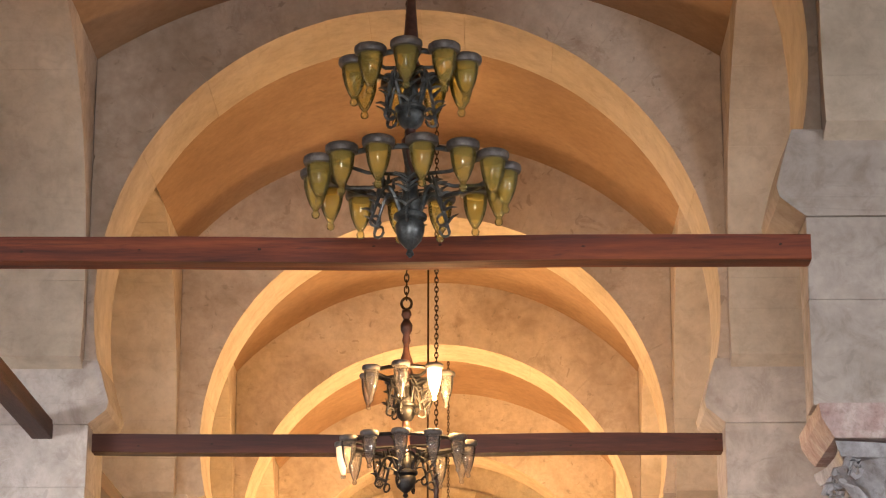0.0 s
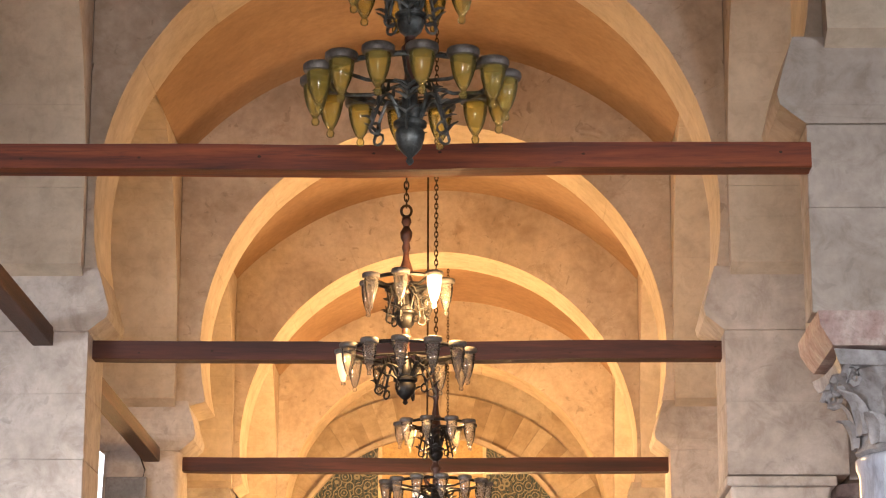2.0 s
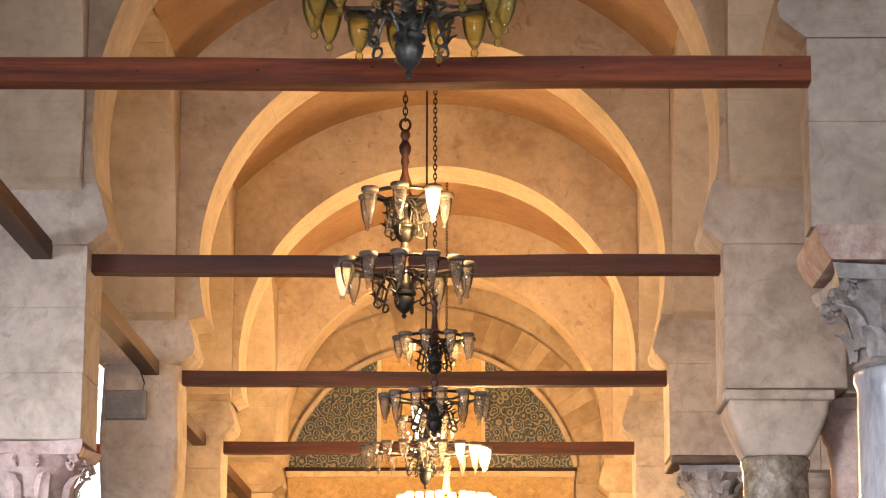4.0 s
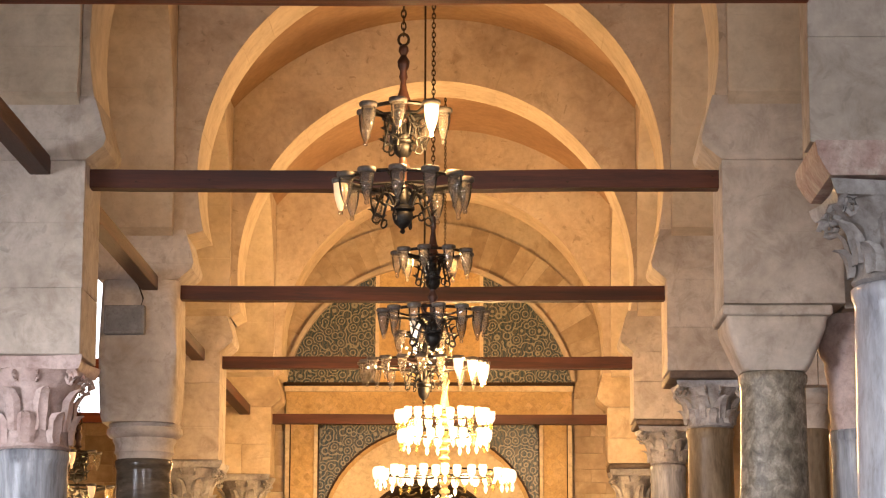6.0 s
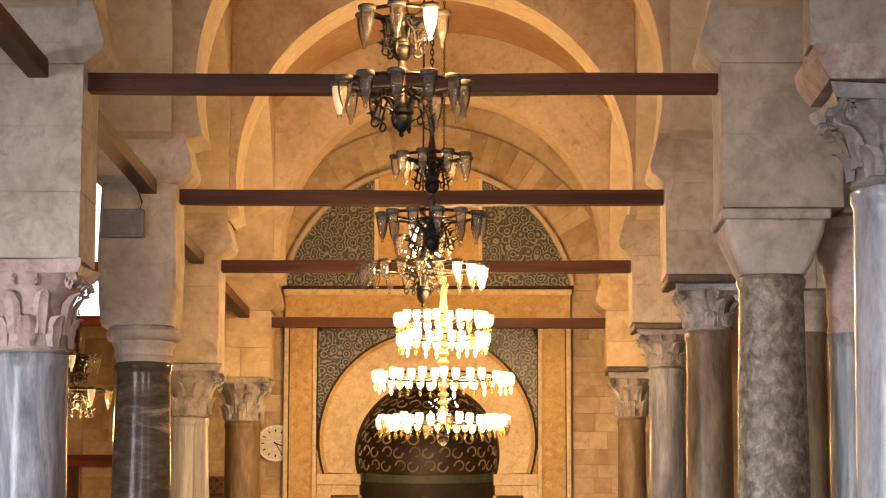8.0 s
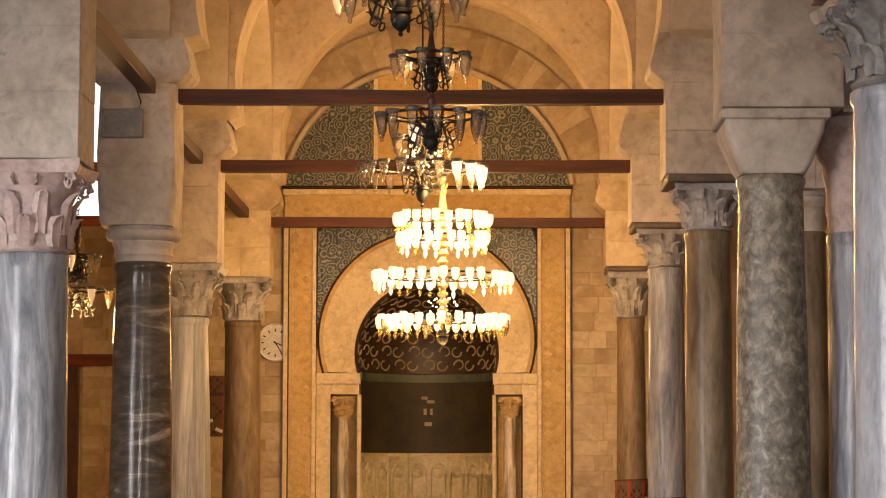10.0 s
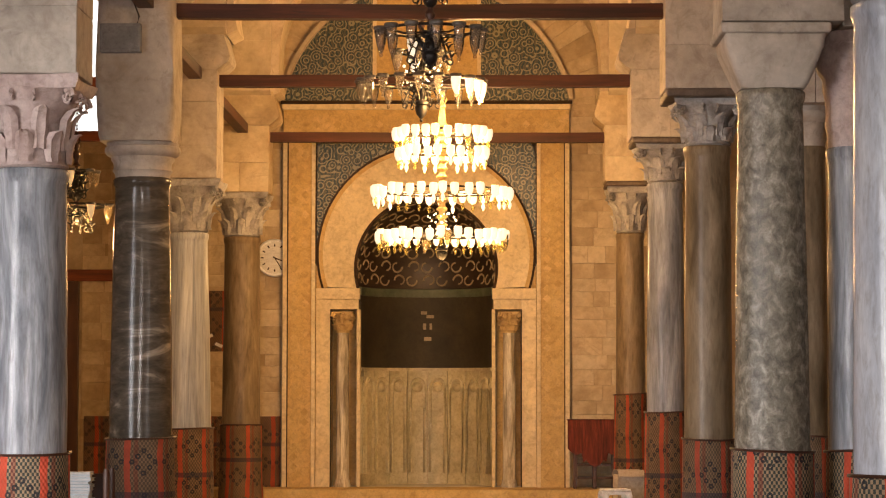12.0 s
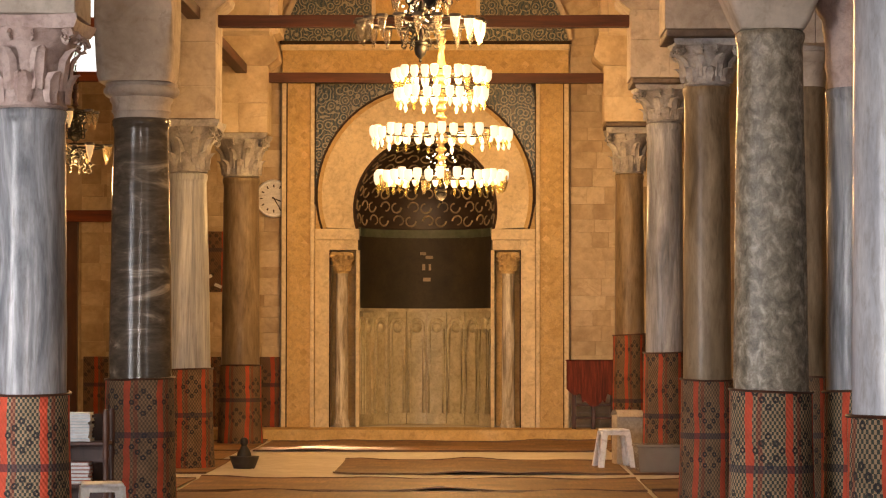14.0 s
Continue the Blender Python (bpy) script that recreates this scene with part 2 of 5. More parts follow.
def glass(name, tint, milk, rough=0.08, body=0.35):
    """Thin blown glass: tinted see-through, a little milky, with a glossy skin."""
    m = bpy.data.materials.new(name)
    m.use_nodes = True
    tree = m.node_tree
    tree.nodes.remove(tree.nodes["Principled BSDF"])
    vec, _, _ = coords(tree)
    f = noise_fac(tree, vec, 9.0)

    def shade(kind, colour):
        n = tree.nodes.new(kind)
        tree.links.new(ramp(tree, f, [(0.3, tuple(c * 0.9 for c in colour)), (0.7, colour)]), n.inputs["Color"])
        return n.outputs[0]

    def blend(fac, a, b):
        n = tree.nodes.new("ShaderNodeMixShader")
        if isinstance(fac, float):
            n.inputs[0].default_value = fac
        else:
            tree.links.new(fac, n.inputs[0])
        tree.links.new(a, n.inputs[1]); tree.links.new(b, n.inputs[2])
        return n.outputs[0]

    milky = blend(0.5, shade("ShaderNodeBsdfTranslucent", milk), shade("ShaderNodeBsdfDiffuse", milk))
    inner = blend(body, shade("ShaderNodeBsdfTransparent", tint), milky)
    skin = node(tree, "ShaderNodeBsdfGlossy", Roughness=rough)
    gloss = node(tree, "ShaderNodeLayerWeight", Blend=0.24)
    tree.links.new(blend(gloss.outputs["Fresnel"], inner, skin.outputs[0]), tree.nodes["Material Output"].inputs["Surface"])
    return m


def glow(name, colour, strength):
    m, tree, b = mat_new(name, 0.3)
    b.inputs["Base Color"].default_value = (*colour, 1)
    b.inputs["Emission Color"].default_value = (*colour, 1)
    b.inputs["Emission Strength"].default_value = strength
    return m


AMBER = glass("amber_glass", (1.0, 0.96, 0.70), (1.0, 0.84, 0.30), 0.14, 0.16)
SMOKE = glass("smoky_clear_glass", (0.96, 0.94, 0.91), (0.62, 0.58, 0.52), 0.08, 0.12)
CLEAR = glass("clear_glass", (0.98, 0.94, 0.84), (0.86, 0.74, 0.52), 0.08, 0.16)
SHEET = glass("clear_plastic", (0.90, 0.90, 0.89), (0.60, 0.60, 0.58), 0.2, 0.4)
LIT = glow("lit_glass", (1.0, 0.87, 0.66), 2.2)
LIT_SOFT = glow("softly_lit_glass", (1.0, 0.72, 0.38), 0.8)
# crystals are no lamps: emission stands in for their glints
GLINT_GLOW = glow("glint_glow_crystal", (1.0, 0.92, 0.75), 5.0)
SKYGLOW = glow("bright_sky", (0.95, 0.97, 1.0), 4.0)


def woven(name, ground, thread, stripe, flat=False):
    """Rush matting: a check of two threads, broad red stripes, dark diamonds and a dark blue cross band."""
    m, tree, b = mat_new(name, 0.85)
    _, raw, rnd = coords(tree)
    sep = tree.nodes.new("ShaderNodeSeparateXYZ")
    tree.links.new(raw, sep.inputs[0])
    if flat:
        u = sep.outputs[0]
    else:
        ang = mathn(tree, "ARCTAN2", sep.outputs[0], mathn(tree, "MULTIPLY", sep.outputs[1], -1.0))
        u = mathn(tree, "MULTIPLY", ang, 0.33)
    v = sep.outputs[2]
    cu, cv = mathn(tree, "MULTIPLY", u, 55.0), mathn(tree, "MULTIPLY", v, 38.0)
    comb = tree.nodes.new("ShaderNodeCombineXYZ")
    tree.links.new(cu, comb.inputs[0]); tree.links.new(cv, comb.inputs[1])
    chk = node(tree, "ShaderNodeTexChecker", Scale=1.0)
    chk.inputs[1].default_value, chk.inputs[2].default_value = (*ground, 1), (*thread, 1)
    tree.links.new(comb.outputs[0], chk.inputs[0])
    col = chk.outputs[0]
    wob = mathn(tree, "MULTIPLY", noise_fac(tree, raw, 2.0), 0.10)
    uu = mathn(tree, "ADD", u, mathn(tree, "ADD", wob, mathn(tree, "MULTIPLY", rnd, 0.21)))
    cell = 0.055
    fr = mathn(tree, "FRACT", mathn(tree, "MULTIPLY", uu, 1.0 / (6 * cell)))
    red = mathn(tree, "LESS_THAN", fr, 0.20)
    thin = mathn(tree, "LESS_THAN", mathn(tree, "ABSOLUTE", mathn(tree, "SUBTRACT", fr, 0.36)), 0.06)
    col = mixed(tree, mathn(tree, "MULTIPLY", thin, 0.5), col, tuple(c * 0.4 for c in stripe))
    col = mixed(tree, mathn(tree, "MULTIPLY", red, 0.92), col, stripe)
    # small black links set in a lozenge between the stripes
    gu, gv = mathn(tree, "MULTIPLY", uu, 1 / cell), mathn(tree, "MULTIPLY_ADD", v, 1 / cell, mathn(tree, "MULTIPLY", rnd, 5.0))
    au = mathn(tree, "ABSOLUTE", mathn(tree, "SUBTRACT", mathn(tree, "FLOORED_MODULO", mathn(tree, "FLOOR", gu), 6.0), 3.0))
    av = mathn(tree, "ABSOLUTE", mathn(tree, "SUBTRACT", mathn(tree, "FLOORED_MODULO", mathn(tree, "FLOOR", gv), 8.0), 3.0))
    on_path = mathn(tree, "LESS_THAN", mathn(tree, "ABSOLUTE", mathn(tree, "SUBTRACT", mathn(tree, "ADD", au, av), 2.0)), 0.5)
    cx_, cz_ = mathn(tree, "SUBTRACT", mathn(tree, "FRACT", gu), 0.5), mathn(tree, "SUBTRACT", mathn(tree, "FRACT", gv), 0.5)
    rad = mathn(tree, "SQRT", mathn(tree, "ADD", mathn(tree, "MULTIPLY", cx_, cx_), mathn(tree, "MULTIPLY", cz_, cz_)))
    link = mathn(tree, "MULTIPLY", on_path, mathn(tree, "LESS_THAN", mathn(tree, "ABSOLUTE", mathn(tree, "SUBTRACT", rad, 0.33)), 0.15))
    col = mixed(tree, mathn(tree, "MULTIPLY", link, 0.88), col, (0.012, 0.014, 0.02))
    band = mathn(tree, "LESS_THAN", mathn(tree, "ABSOLUTE", mathn(tree, "SUBTRACT", v, 0.66)), 0.03)
    col = mixed(tree, mathn(tree, "MULTIPLY", band, 0.65), col, (0.015, 0.018, 0.04))
    dirt = ramp(tree, noise_fac(tree, raw, 5.0), [(0.3, (0.6, 0.58, 0.55)), (0.7, (1.05, 1.0, 1.0))])
    col = mixed(tree, 1.0, col, dirt, "MULTIPLY")
    tree.links.new(col, b.inputs["Base Color"])
    wv = mathn(tree, "MULTIPLY", mathn(tree, "SINE", mathn(tree, "MULTIPLY", cu, 3.14)), mathn(tree, "SINE", mathn(tree, "MULTIPLY", cv, 3.14)))
    bump(tree, b, wv, 0.5, 0.006)
    return m


MAT_BRIGHT = woven("bright_woven_rush", (0.05, 0.06, 0.045), (0.38, 0.27, 0.16), (0.66, 0.08, 0.03))
MAT_DULL = woven("dull_woven_rush", (0.10, 0.068, 0.038), (0.22, 0.145, 0.08), (0.46, 0.065, 0.025))
MAT_FLAT = woven("woven_wall_mat", (0.10, 0.06, 0.04), (0.20, 0.12, 0.07), (0.42, 0.06, 0.025), True)


def straw(name):
    m, tree, b = mat_new(name, 0.55)
    vec, raw, rnd = coords(tree, (6, 0.5, 1))
    f = noise_fac(tree, vec, 5.0, 7.0)
    g = noise_fac(tree, raw, 0.9, 5.0)
    col = ramp(tree, f, [(0.25, (0.14, 0.07, 0.03)), (0.55, (0.26, 0.145, 0.06)), (0.8, (0.38, 0.24, 0.12))])
    col = mixed(tree, ramp(tree, g, [(0.42, (0, 0, 0)), (0.62, (0.8, 0.8, 0.8))]), col, (0.15, 0.075, 0.032))
    patch = node(tree, "ShaderNodeTexBrick", Scale=1.0, Mortar_Size=0.0, Brick_Width=0.42, Row_Height=0.30)
    patch.inputs["Color1"].default_value, patch.inputs["Color2"].default_value = (0.62, 0.60, 0.58, 1), (1.15, 1.12, 1.08, 1)
    tree.links.new(raw, patch.inputs["Vector"])
    col = mixed(tree, 1.0, col, patch.outputs["Color"], "MULTIPLY")
    hsv = tree.nodes.new("ShaderNodeHueSaturation")
    tree.links.new(mathn(tree, "MULTIPLY_ADD", rnd, 0.4, 0.8), hsv.inputs["Value"])
    tree.links.new(col, hsv.inputs["Color"])
    tree.links.new(hsv.outputs[0], b.inputs["Base Color"])
    bump(tree, b, f, 0.4, 0.01)
    return m


STRAW = straw("straw_matting")


def tilework(name):
    """Dark teal and ochre arabesque tiles."""
    m, tree, b = mat_new(name, 0.35)
    _, raw, _ = coords(tree)
    v2 = node(tree, "ShaderNodeTexVoronoi", Scale=7.0)
    tree.links.new(raw, v2.inputs["Vector"])
    w = node(tree, "ShaderNodeTexWave", Scale=5.5, Distortion=12.0, Detail=3.0)
    tree.links.new(raw, w.inputs["Vector"])
    rings = mathn(tree, "SINE", mathn(tree, "MULTIPLY", v2.outputs["Distance"], 22.0))
    col = ramp(tree, w.outputs["Fac"], [(0.25, (0.012, 0.036, 0.046)), (0.55, (0.028, 0.058, 0.064)), (0.9, (0.085, 0.08, 0.055))])
    col = mixed(tree, mathn(tree, "MULTIPLY", mathn(tree, "GREATER_THAN", rings, 0.55), 0.7), col, (0.34, 0.31, 0.21))
    lines = ramp(tree, w.outputs["Fac"], [(0.44, (0, 0, 0)), (0.5, (1, 1, 1)), (0.56, (0, 0, 0))])
    col = mixed(tree, mathn(tree, "MULTIPLY", lines, 0.7), col, (0.38, 0.31, 0.19))
    tree.links.new(col, b.inputs["Base Color"])
    bump(tree, b, v2.outputs["Distance"], 0.2, 0.004)
    return m


TILE = tilework("arabesque_tilework")
CONCH_GROUND = surface("dark_painted_wood", (0.022, 0.012, 0.008), (0.035, 0.02, 0.012), (0.05, 0.03, 0.018), rough=0.5, big=3, fine=30, strength=0.1)
VINE = surface("ochre_painted_vine", (0.22, 0.17, 0.10), (0.31, 0.245, 0.15), (0.40, 0.32, 0.21), rough=0.6, big=4, fine=30, strength=0.1)
NICHE_BAND = surface("dark_green_brown_panel", (0.020, 0.016, 0.008), (0.032, 0.024, 0.012), (0.048, 0.036, 0.018), rough=0.7, big=2, fine=30, strength=0.2)
GREENBAND = surface("dull_green_band", (0.05, 0.07, 0.045), (0.08, 0.10, 0.065), (0.12, 0.13, 0.09), rough=0.6, big=3, fine=20, strength=0.1)
LINE = surface("dark_line_paint", (0.025, 0.012, 0.007), (0.04, 0.02, 0.011), (0.055, 0.028, 0.016), rough=0.9)


# ---------------------------------------------------------------- mesh helpers
def box(bm, x0, x1, y0, y1, z0, z1, bev=0.0, m=None):
    mm = Matrix.LocRotScale(((x0 + x1) / 2, (y0 + y1) / 2, (z0 + z1) / 2), None, (abs(x1 - x0), abs(y1 - y0), abs(z1 - z0)))
    r = bmesh.ops.create_cube(bm, size=1.0, matrix=(m @ mm) if m else mm)
    if bev:
        edges = list({e for v in r["verts"] for e in v.link_edges})
        bmesh.ops.bevel(bm, geom=edges, offset=bev, segments=2, affect="EDGES", profile=0.5)


def lathe(bm, prof, seg=24, at=(0, 0, 0), wobble=0.0, seed=0, squash=1.0):
    """A turned form from (radius, height) pairs, closed at both ends."""
    rings = []
    for r, z in prof:
        ring = []
        for k in range(seg):
            a = 2 * math.pi * k / seg
            rr = r
            if wobble:
                rr += wobble * noise.noise((math.cos(a) * 1.5, math.sin(a) * 1.5, z * 2.2 + seed * 7.1))
            ring.append(bm.verts.new((at[0] + rr * math.cos(a), at[1] + rr * math.sin(a) * squash, at[2] + z)))
        rings.append(ring)
    for a, b in zip(rings, rings[1:]):
        for k in range(seg):
            bm.faces.new((a[k], a[(k + 1) % seg], b[(k + 1) % seg], b[k]))
    bm.faces.new(rings[0][::-1])
    bm.faces.new(rings[-1])


def tube(bm, pts, r, seg=6, taper=1.0):
    pts = [Vector(p) for p in pts]
    rings = []
    for i, p in enumerate(pts):
        d = (pts[min(i + 1, len(pts) - 1)] - pts[max(i - 1, 0)]).normalized()
        q = d.to_track_quat("Z", "Y")
        rr = r * (1 + (taper - 1) * i / max(1, len(pts) - 1))
        rings.append([bm.verts.new(p + q @ Vector((rr * math.cos(2 * math.pi * k / seg), rr * math.sin(2 * math.pi * k / seg), 0))) for k in range(seg)])
    for a, b in zip(rings, rings[1:]):
        for k in range(seg):
            bm.faces.new((a[k], a[(k + 1) % seg], b[(k + 1) % seg], b[k]))
    bm.faces.new(rings[0][::-1]); bm.faces.new(rings[-1])


def prism(bm, outline, y0, y1):
    """An outline in x and z, pulled along y."""
    n = len(outline)
    a = [bm.verts.new((x, y0, z)) for x, z in outline]
    b = [bm.verts.new((x, y1, z)) for x, z in outline]
    bm.faces.new(a); bm.faces.new(b[::-1])
    for k in range(n):
        bm.faces.new((a[k], b[k], b[(k + 1) % n], a[(k + 1) % n]))


def strip_solid(bm, inner, outer, y0, y1):
    """A solid between two equally long lines in x and z, pulled along y."""
    n = len(inner)
    v = [[bm.verts.new((x, y, z)) for x, z in line] for line in (inner, outer) for y in (y0, y1)]
    i0, i1, o0, o1 = v
    for k in range(n - 1):
        bm.faces.new((i0[k], i0[k + 1], o0[k + 1], o0[k]))
        bm.faces.new((i1[k], o1[k], o1[k + 1], i1[k + 1]))
        bm.faces.new((i0[k], i1[k], i1[k + 1], i0[k + 1]))
        bm.faces.new((o0[k], o0[k + 1], o1[k + 1], o1[k]))
    for k in (0, n - 1):
        bm.faces.new((i0[k], o0[k], o1[k], i1[k]))


def mesh_of(bm, name, material, smooth=False):
    bmesh.ops.recalc_face_normals(bm, faces=bm.faces)
    me = bpy.data.meshes.new(name)
    bm.to_mesh(me)
    bm.free()
    me.materials.append(material)
    if smooth:
        me.polygons.foreach_set("use_smooth", [True] * len(me.polygons))
        me.set_sharp_from_angle(angle=radians(50))
    return me


def thing(name, label, category, group="", kind="", at=(0, 0, 0), rz=0.0):
    ob = new(name)
    ob.empty_display_size = 0.2
    ob.matrix_world = pose(*at, 0, 0, rz)
    return tagged(ob, label, category, group, kind)


def part(name, bm, material, parent=None, label="", smooth=False, at=None):
    me = bm if isinstance(bm, bpy.types.Mesh) else mesh_of(bm, name, material, smooth)
    ob = new(name, me)
    if parent:
        ob.parent = parent
    if at:
        ob.location = at
    return tagged(ob, label)


def arc_line(cx, cz, r, a0, a1, n):
    return [(cx + r * math.cos(radians(a0 + (a1 - a0) * k / n)), cz + r * math.sin(radians(a0 + (a1 - a0) * k / n))) for k in range(n + 1)]


def one(name, bm, material, label, category="", kind="structure", smooth=False):
    ob = part(name, bm, material, None, "", smooth)
    return tagged(ob, label, category, "", kind)


# ---------------------------------------------------------------- large structure
bm = bmesh.new()
box(bm, XMIN, XMAX, YMIN, YW + 2.5, ZF - 0.3, ZF)
one("floor", bm, FLOORSTONE, "pale worn stone floor under straw mats", "floor")
bm = bmesh.new()
box(bm, XMIN, XMAX, YMIN, YW + 2.5, ZCEIL, ZCEIL + 0.3)
one("ceiling", bm, CEIL, "smooth dark brown plastered ceiling", "ceiling")
for name, lim in (("wall_west", (XMIN - 0.4, XMIN, YMIN, YW + 2.5)), ("wall_east", (XMAX, XMAX + 0.4, YMIN, YW + 2.5)),
                  ("wall_north", (XMIN, XMAX, YMIN - 0.4, YMIN))):
    bm = bmesh.new()
    box(bm, *lim, ZF - 0.3, ZCEIL)
    one(name, bm, PLASTER, "plain lime-plastered wall of the hall", "wall")

# qibla wall: plain masses round the niche and round the side window
MX, MHW = -0.88, 1.105                      # niche axis and half-width
WX0, WX1, WZ0, WZ1 = -6.75, -5.95, 5.45, 8.0  # bright side window
FX0, FX1 = -3.13, 1.37                      # outer edges of the carved frame
wall = thing("wall_south", "ochre ashlar wall with the prayer niche", "wall", kind="structure")
for lim in ((XMIN, WX0, 0, ZCEIL), (WX0, WX1, 0, WZ0), (WX0, WX1, WZ1, ZCEIL), (WX1, MX - 1.9, 0, ZCEIL), (MX + 1.9, XMAX, 0, ZCEIL), (MX - 1.9, MX + 1.9, 5.4, ZCEIL)):
    bm = bmesh.new()
    box(bm, lim[0], lim[1], YW, YW + 0.8, lim[2] + (ZF - 0.02 if lim[2] == 0 else 0), lim[3])
    part("wall_core", bm, STONE_WARM, wall)
bm = bmesh.new()
box(bm, MX - 2.0, MX + 2.0, YW + 1.9, YW + 2.2, ZF - 0.1, 5.6)
part("wall_core", bm, STONE_WARM, wall)

bm = bmesh.new()
box(bm, WX0 - 2, WX1 + 2, YW + 3.0, YW + 3.05, 3.5, 9.5)
tagged(part("backdrop", bm, SKYGLOW), "bright daylight outside the side window", "sky", "", "structure")
win = thing("window_1", "tall side window with a dark transom and white light", "window", kind="structure")
bm = bmesh.new(); box(bm, WX0, WX1, YW + 0.2, YW + 0.3, 6.15, 6.38); part("transom", bm, BEAM, win)
for x in (WX0, WX1 - 0.06):
    bm = bmesh.new(); box(bm, x, x + 0.06, YW + 0.2, YW + 0.3, WZ0, WZ1); part("window_frame", bm, DARKWOOD, win)



def course_stack(parent, xc, yc, w, d, z0, z1, material, seed, split=True):
    """Courses of ashlar: whole blocks, now and then two in a course."""
    r = random.Random(seed)
    n = max(1, round((z1 - z0) / 0.52))
    cuts = [z0] + [z0 + (z1 - z0) * (k + r.uniform(-0.13, 0.13)) / n for k in range(1, n)] + [z1]
    for k in range(n):
        xs = [-w / 2, w / 2]
        if split and k % 2 == seed % 2:
            xs.insert(1, r.uniform(-0.16, 0.16) * w)
        for a, b in zip(xs, xs[1:]):
            bm = bmesh.new()
            j = 0.0015
            e = r.uniform(-0.003, 0.003)
            box(bm, xc + a + j * (a > -w / 2), xc + b - j * (b < w / 2), yc - d / 2 + e, yc + d / 2 - e, cuts[k] + j, cuts[k + 1] - j, 0.006)
            for v in bm.verts:
                v.co += Vector((r.uniform(-1, 1), r.uniform(-1, 1), r.uniform(-1, 1))) * 0.0025
            part("stone", bm, material, parent)


def square_rings(bm, levels, xc, yc):
    """A stack of rectangles (half x, half y, z) joined to one solid."""
    prev = None
    for hx, hy, z in levels:
        ring = [bm.verts.new((xc + sx * hx, yc + sy * hy, z)) for sx, sy in ((-1, -1), (1, -1), (1, 1), (-1, 1))]
        if prev:
            for k in range(4):
                bm.faces.new((prev[k], prev[(k + 1) % 4], ring[(k + 1) % 4], ring[k]))
        else:
            bm.faces.new(ring[::-1])
        prev = ring
    bm.faces.new(prev)


YM = (YF + YB) / 2
PD = YB - YF


def pier(side, i, zb, material, w=PW, round_block=False):
    """The masonry pier that a column carries, from its block up to the ceiling."""
    y = BAYS[i] + YM
    ylow, dlow = BAYS[i] + (YF + 0.44) / 2, 0.44 - YF
    if round_block:
        w = 0.78
    xc = XL - w / 2 if side < 0 else XR + w / 2
    xt = xc
    inset = {(-1, 5): 0.17, (-1, 6): 0.09}.get((side, i), 0.0)
    xc, w = xc - inset * 0.5, w - inset
    stepped = (side, i) == (1, 2)
    if stepped:
        xc -= 0.06
    p = thing("pier", "pale ashlar pier with a projecting impost above its column", "pier", "nave piers", "structure")
    if round_block:
        bm = bmesh.new()
        square_rings(bm, [(0.36, 0.355, zb), (0.38, 0.365, zb + 0.06), (0.395, 0.37, zb + 0.25), (0.39, 0.37, 0.5 * (zb + 5.4)), (0.39, 0.37, 5.4)], xc, ylow)
        bmesh.ops.bevel(bm, geom=[e for e in bm.edges if abs(e.verts[0].co.z - e.verts[1].co.z) > 0.02], offset=0.16, segments=5, affect="EDGES", profile=0.5)
        part("block", bm, material, p, "rounded plastered block", smooth=True)
    elif stepped:       # a shallow front leaf, the rest set back from the nave
        yf = ylow - dlow / 2
        course_stack(p, xc, yf + 0.14, w, 0.28, zb, 5.40, material, 11 * i + 1, False)
        course_stack(p, xt, yf + 0.281 + (dlow - 0.281) / 2, w, dlow - 0.283, zb, 5.40, material, 11 * i + 2, False)
    else:
        course_stack(p, xc, ylow, w, dlow, zb, 5.40, material, 11 * i + (side > 0), i > 3)
    bm = bmesh.new()
    hx, hy = w / 2, dlow / 2 + 0.02
    square_rings(bm, [(hx, hy, 5.40), (hx + 0.03, hy + 0.005, 5.42), (hx + 0.14, hy + 0.01, 5.51), (hx + 0.155, hy + 0.012, 5.57), (hx + 0.12, hy + 0.012, 5.70), (hx + 0.07, hy + 0.01, 5.87), (hx + 0.06, hy + 0.01, 5.90)], xc, ylow)
    bmesh.ops.subdivide_edges(bm, edges=bm.edges[:], cuts=2)
    for v in bm.verts:
        v.co += Vector((noise.noise(v.co * 5), noise.noise(v.co * 5 + Vector((9, 0, 0))), noise.noise(v.co * 5 + Vector((0, 9, 0))))) * 0.007
    part("impost", bm, material, p, "worn chamfered impost")
    course_stack(p, xt + 0.065 * side, y, w + inset, PD - 0.05, 5.90, ZCEIL - 0.004, material, 11 * i + 5 + (side > 0), False)
    return p


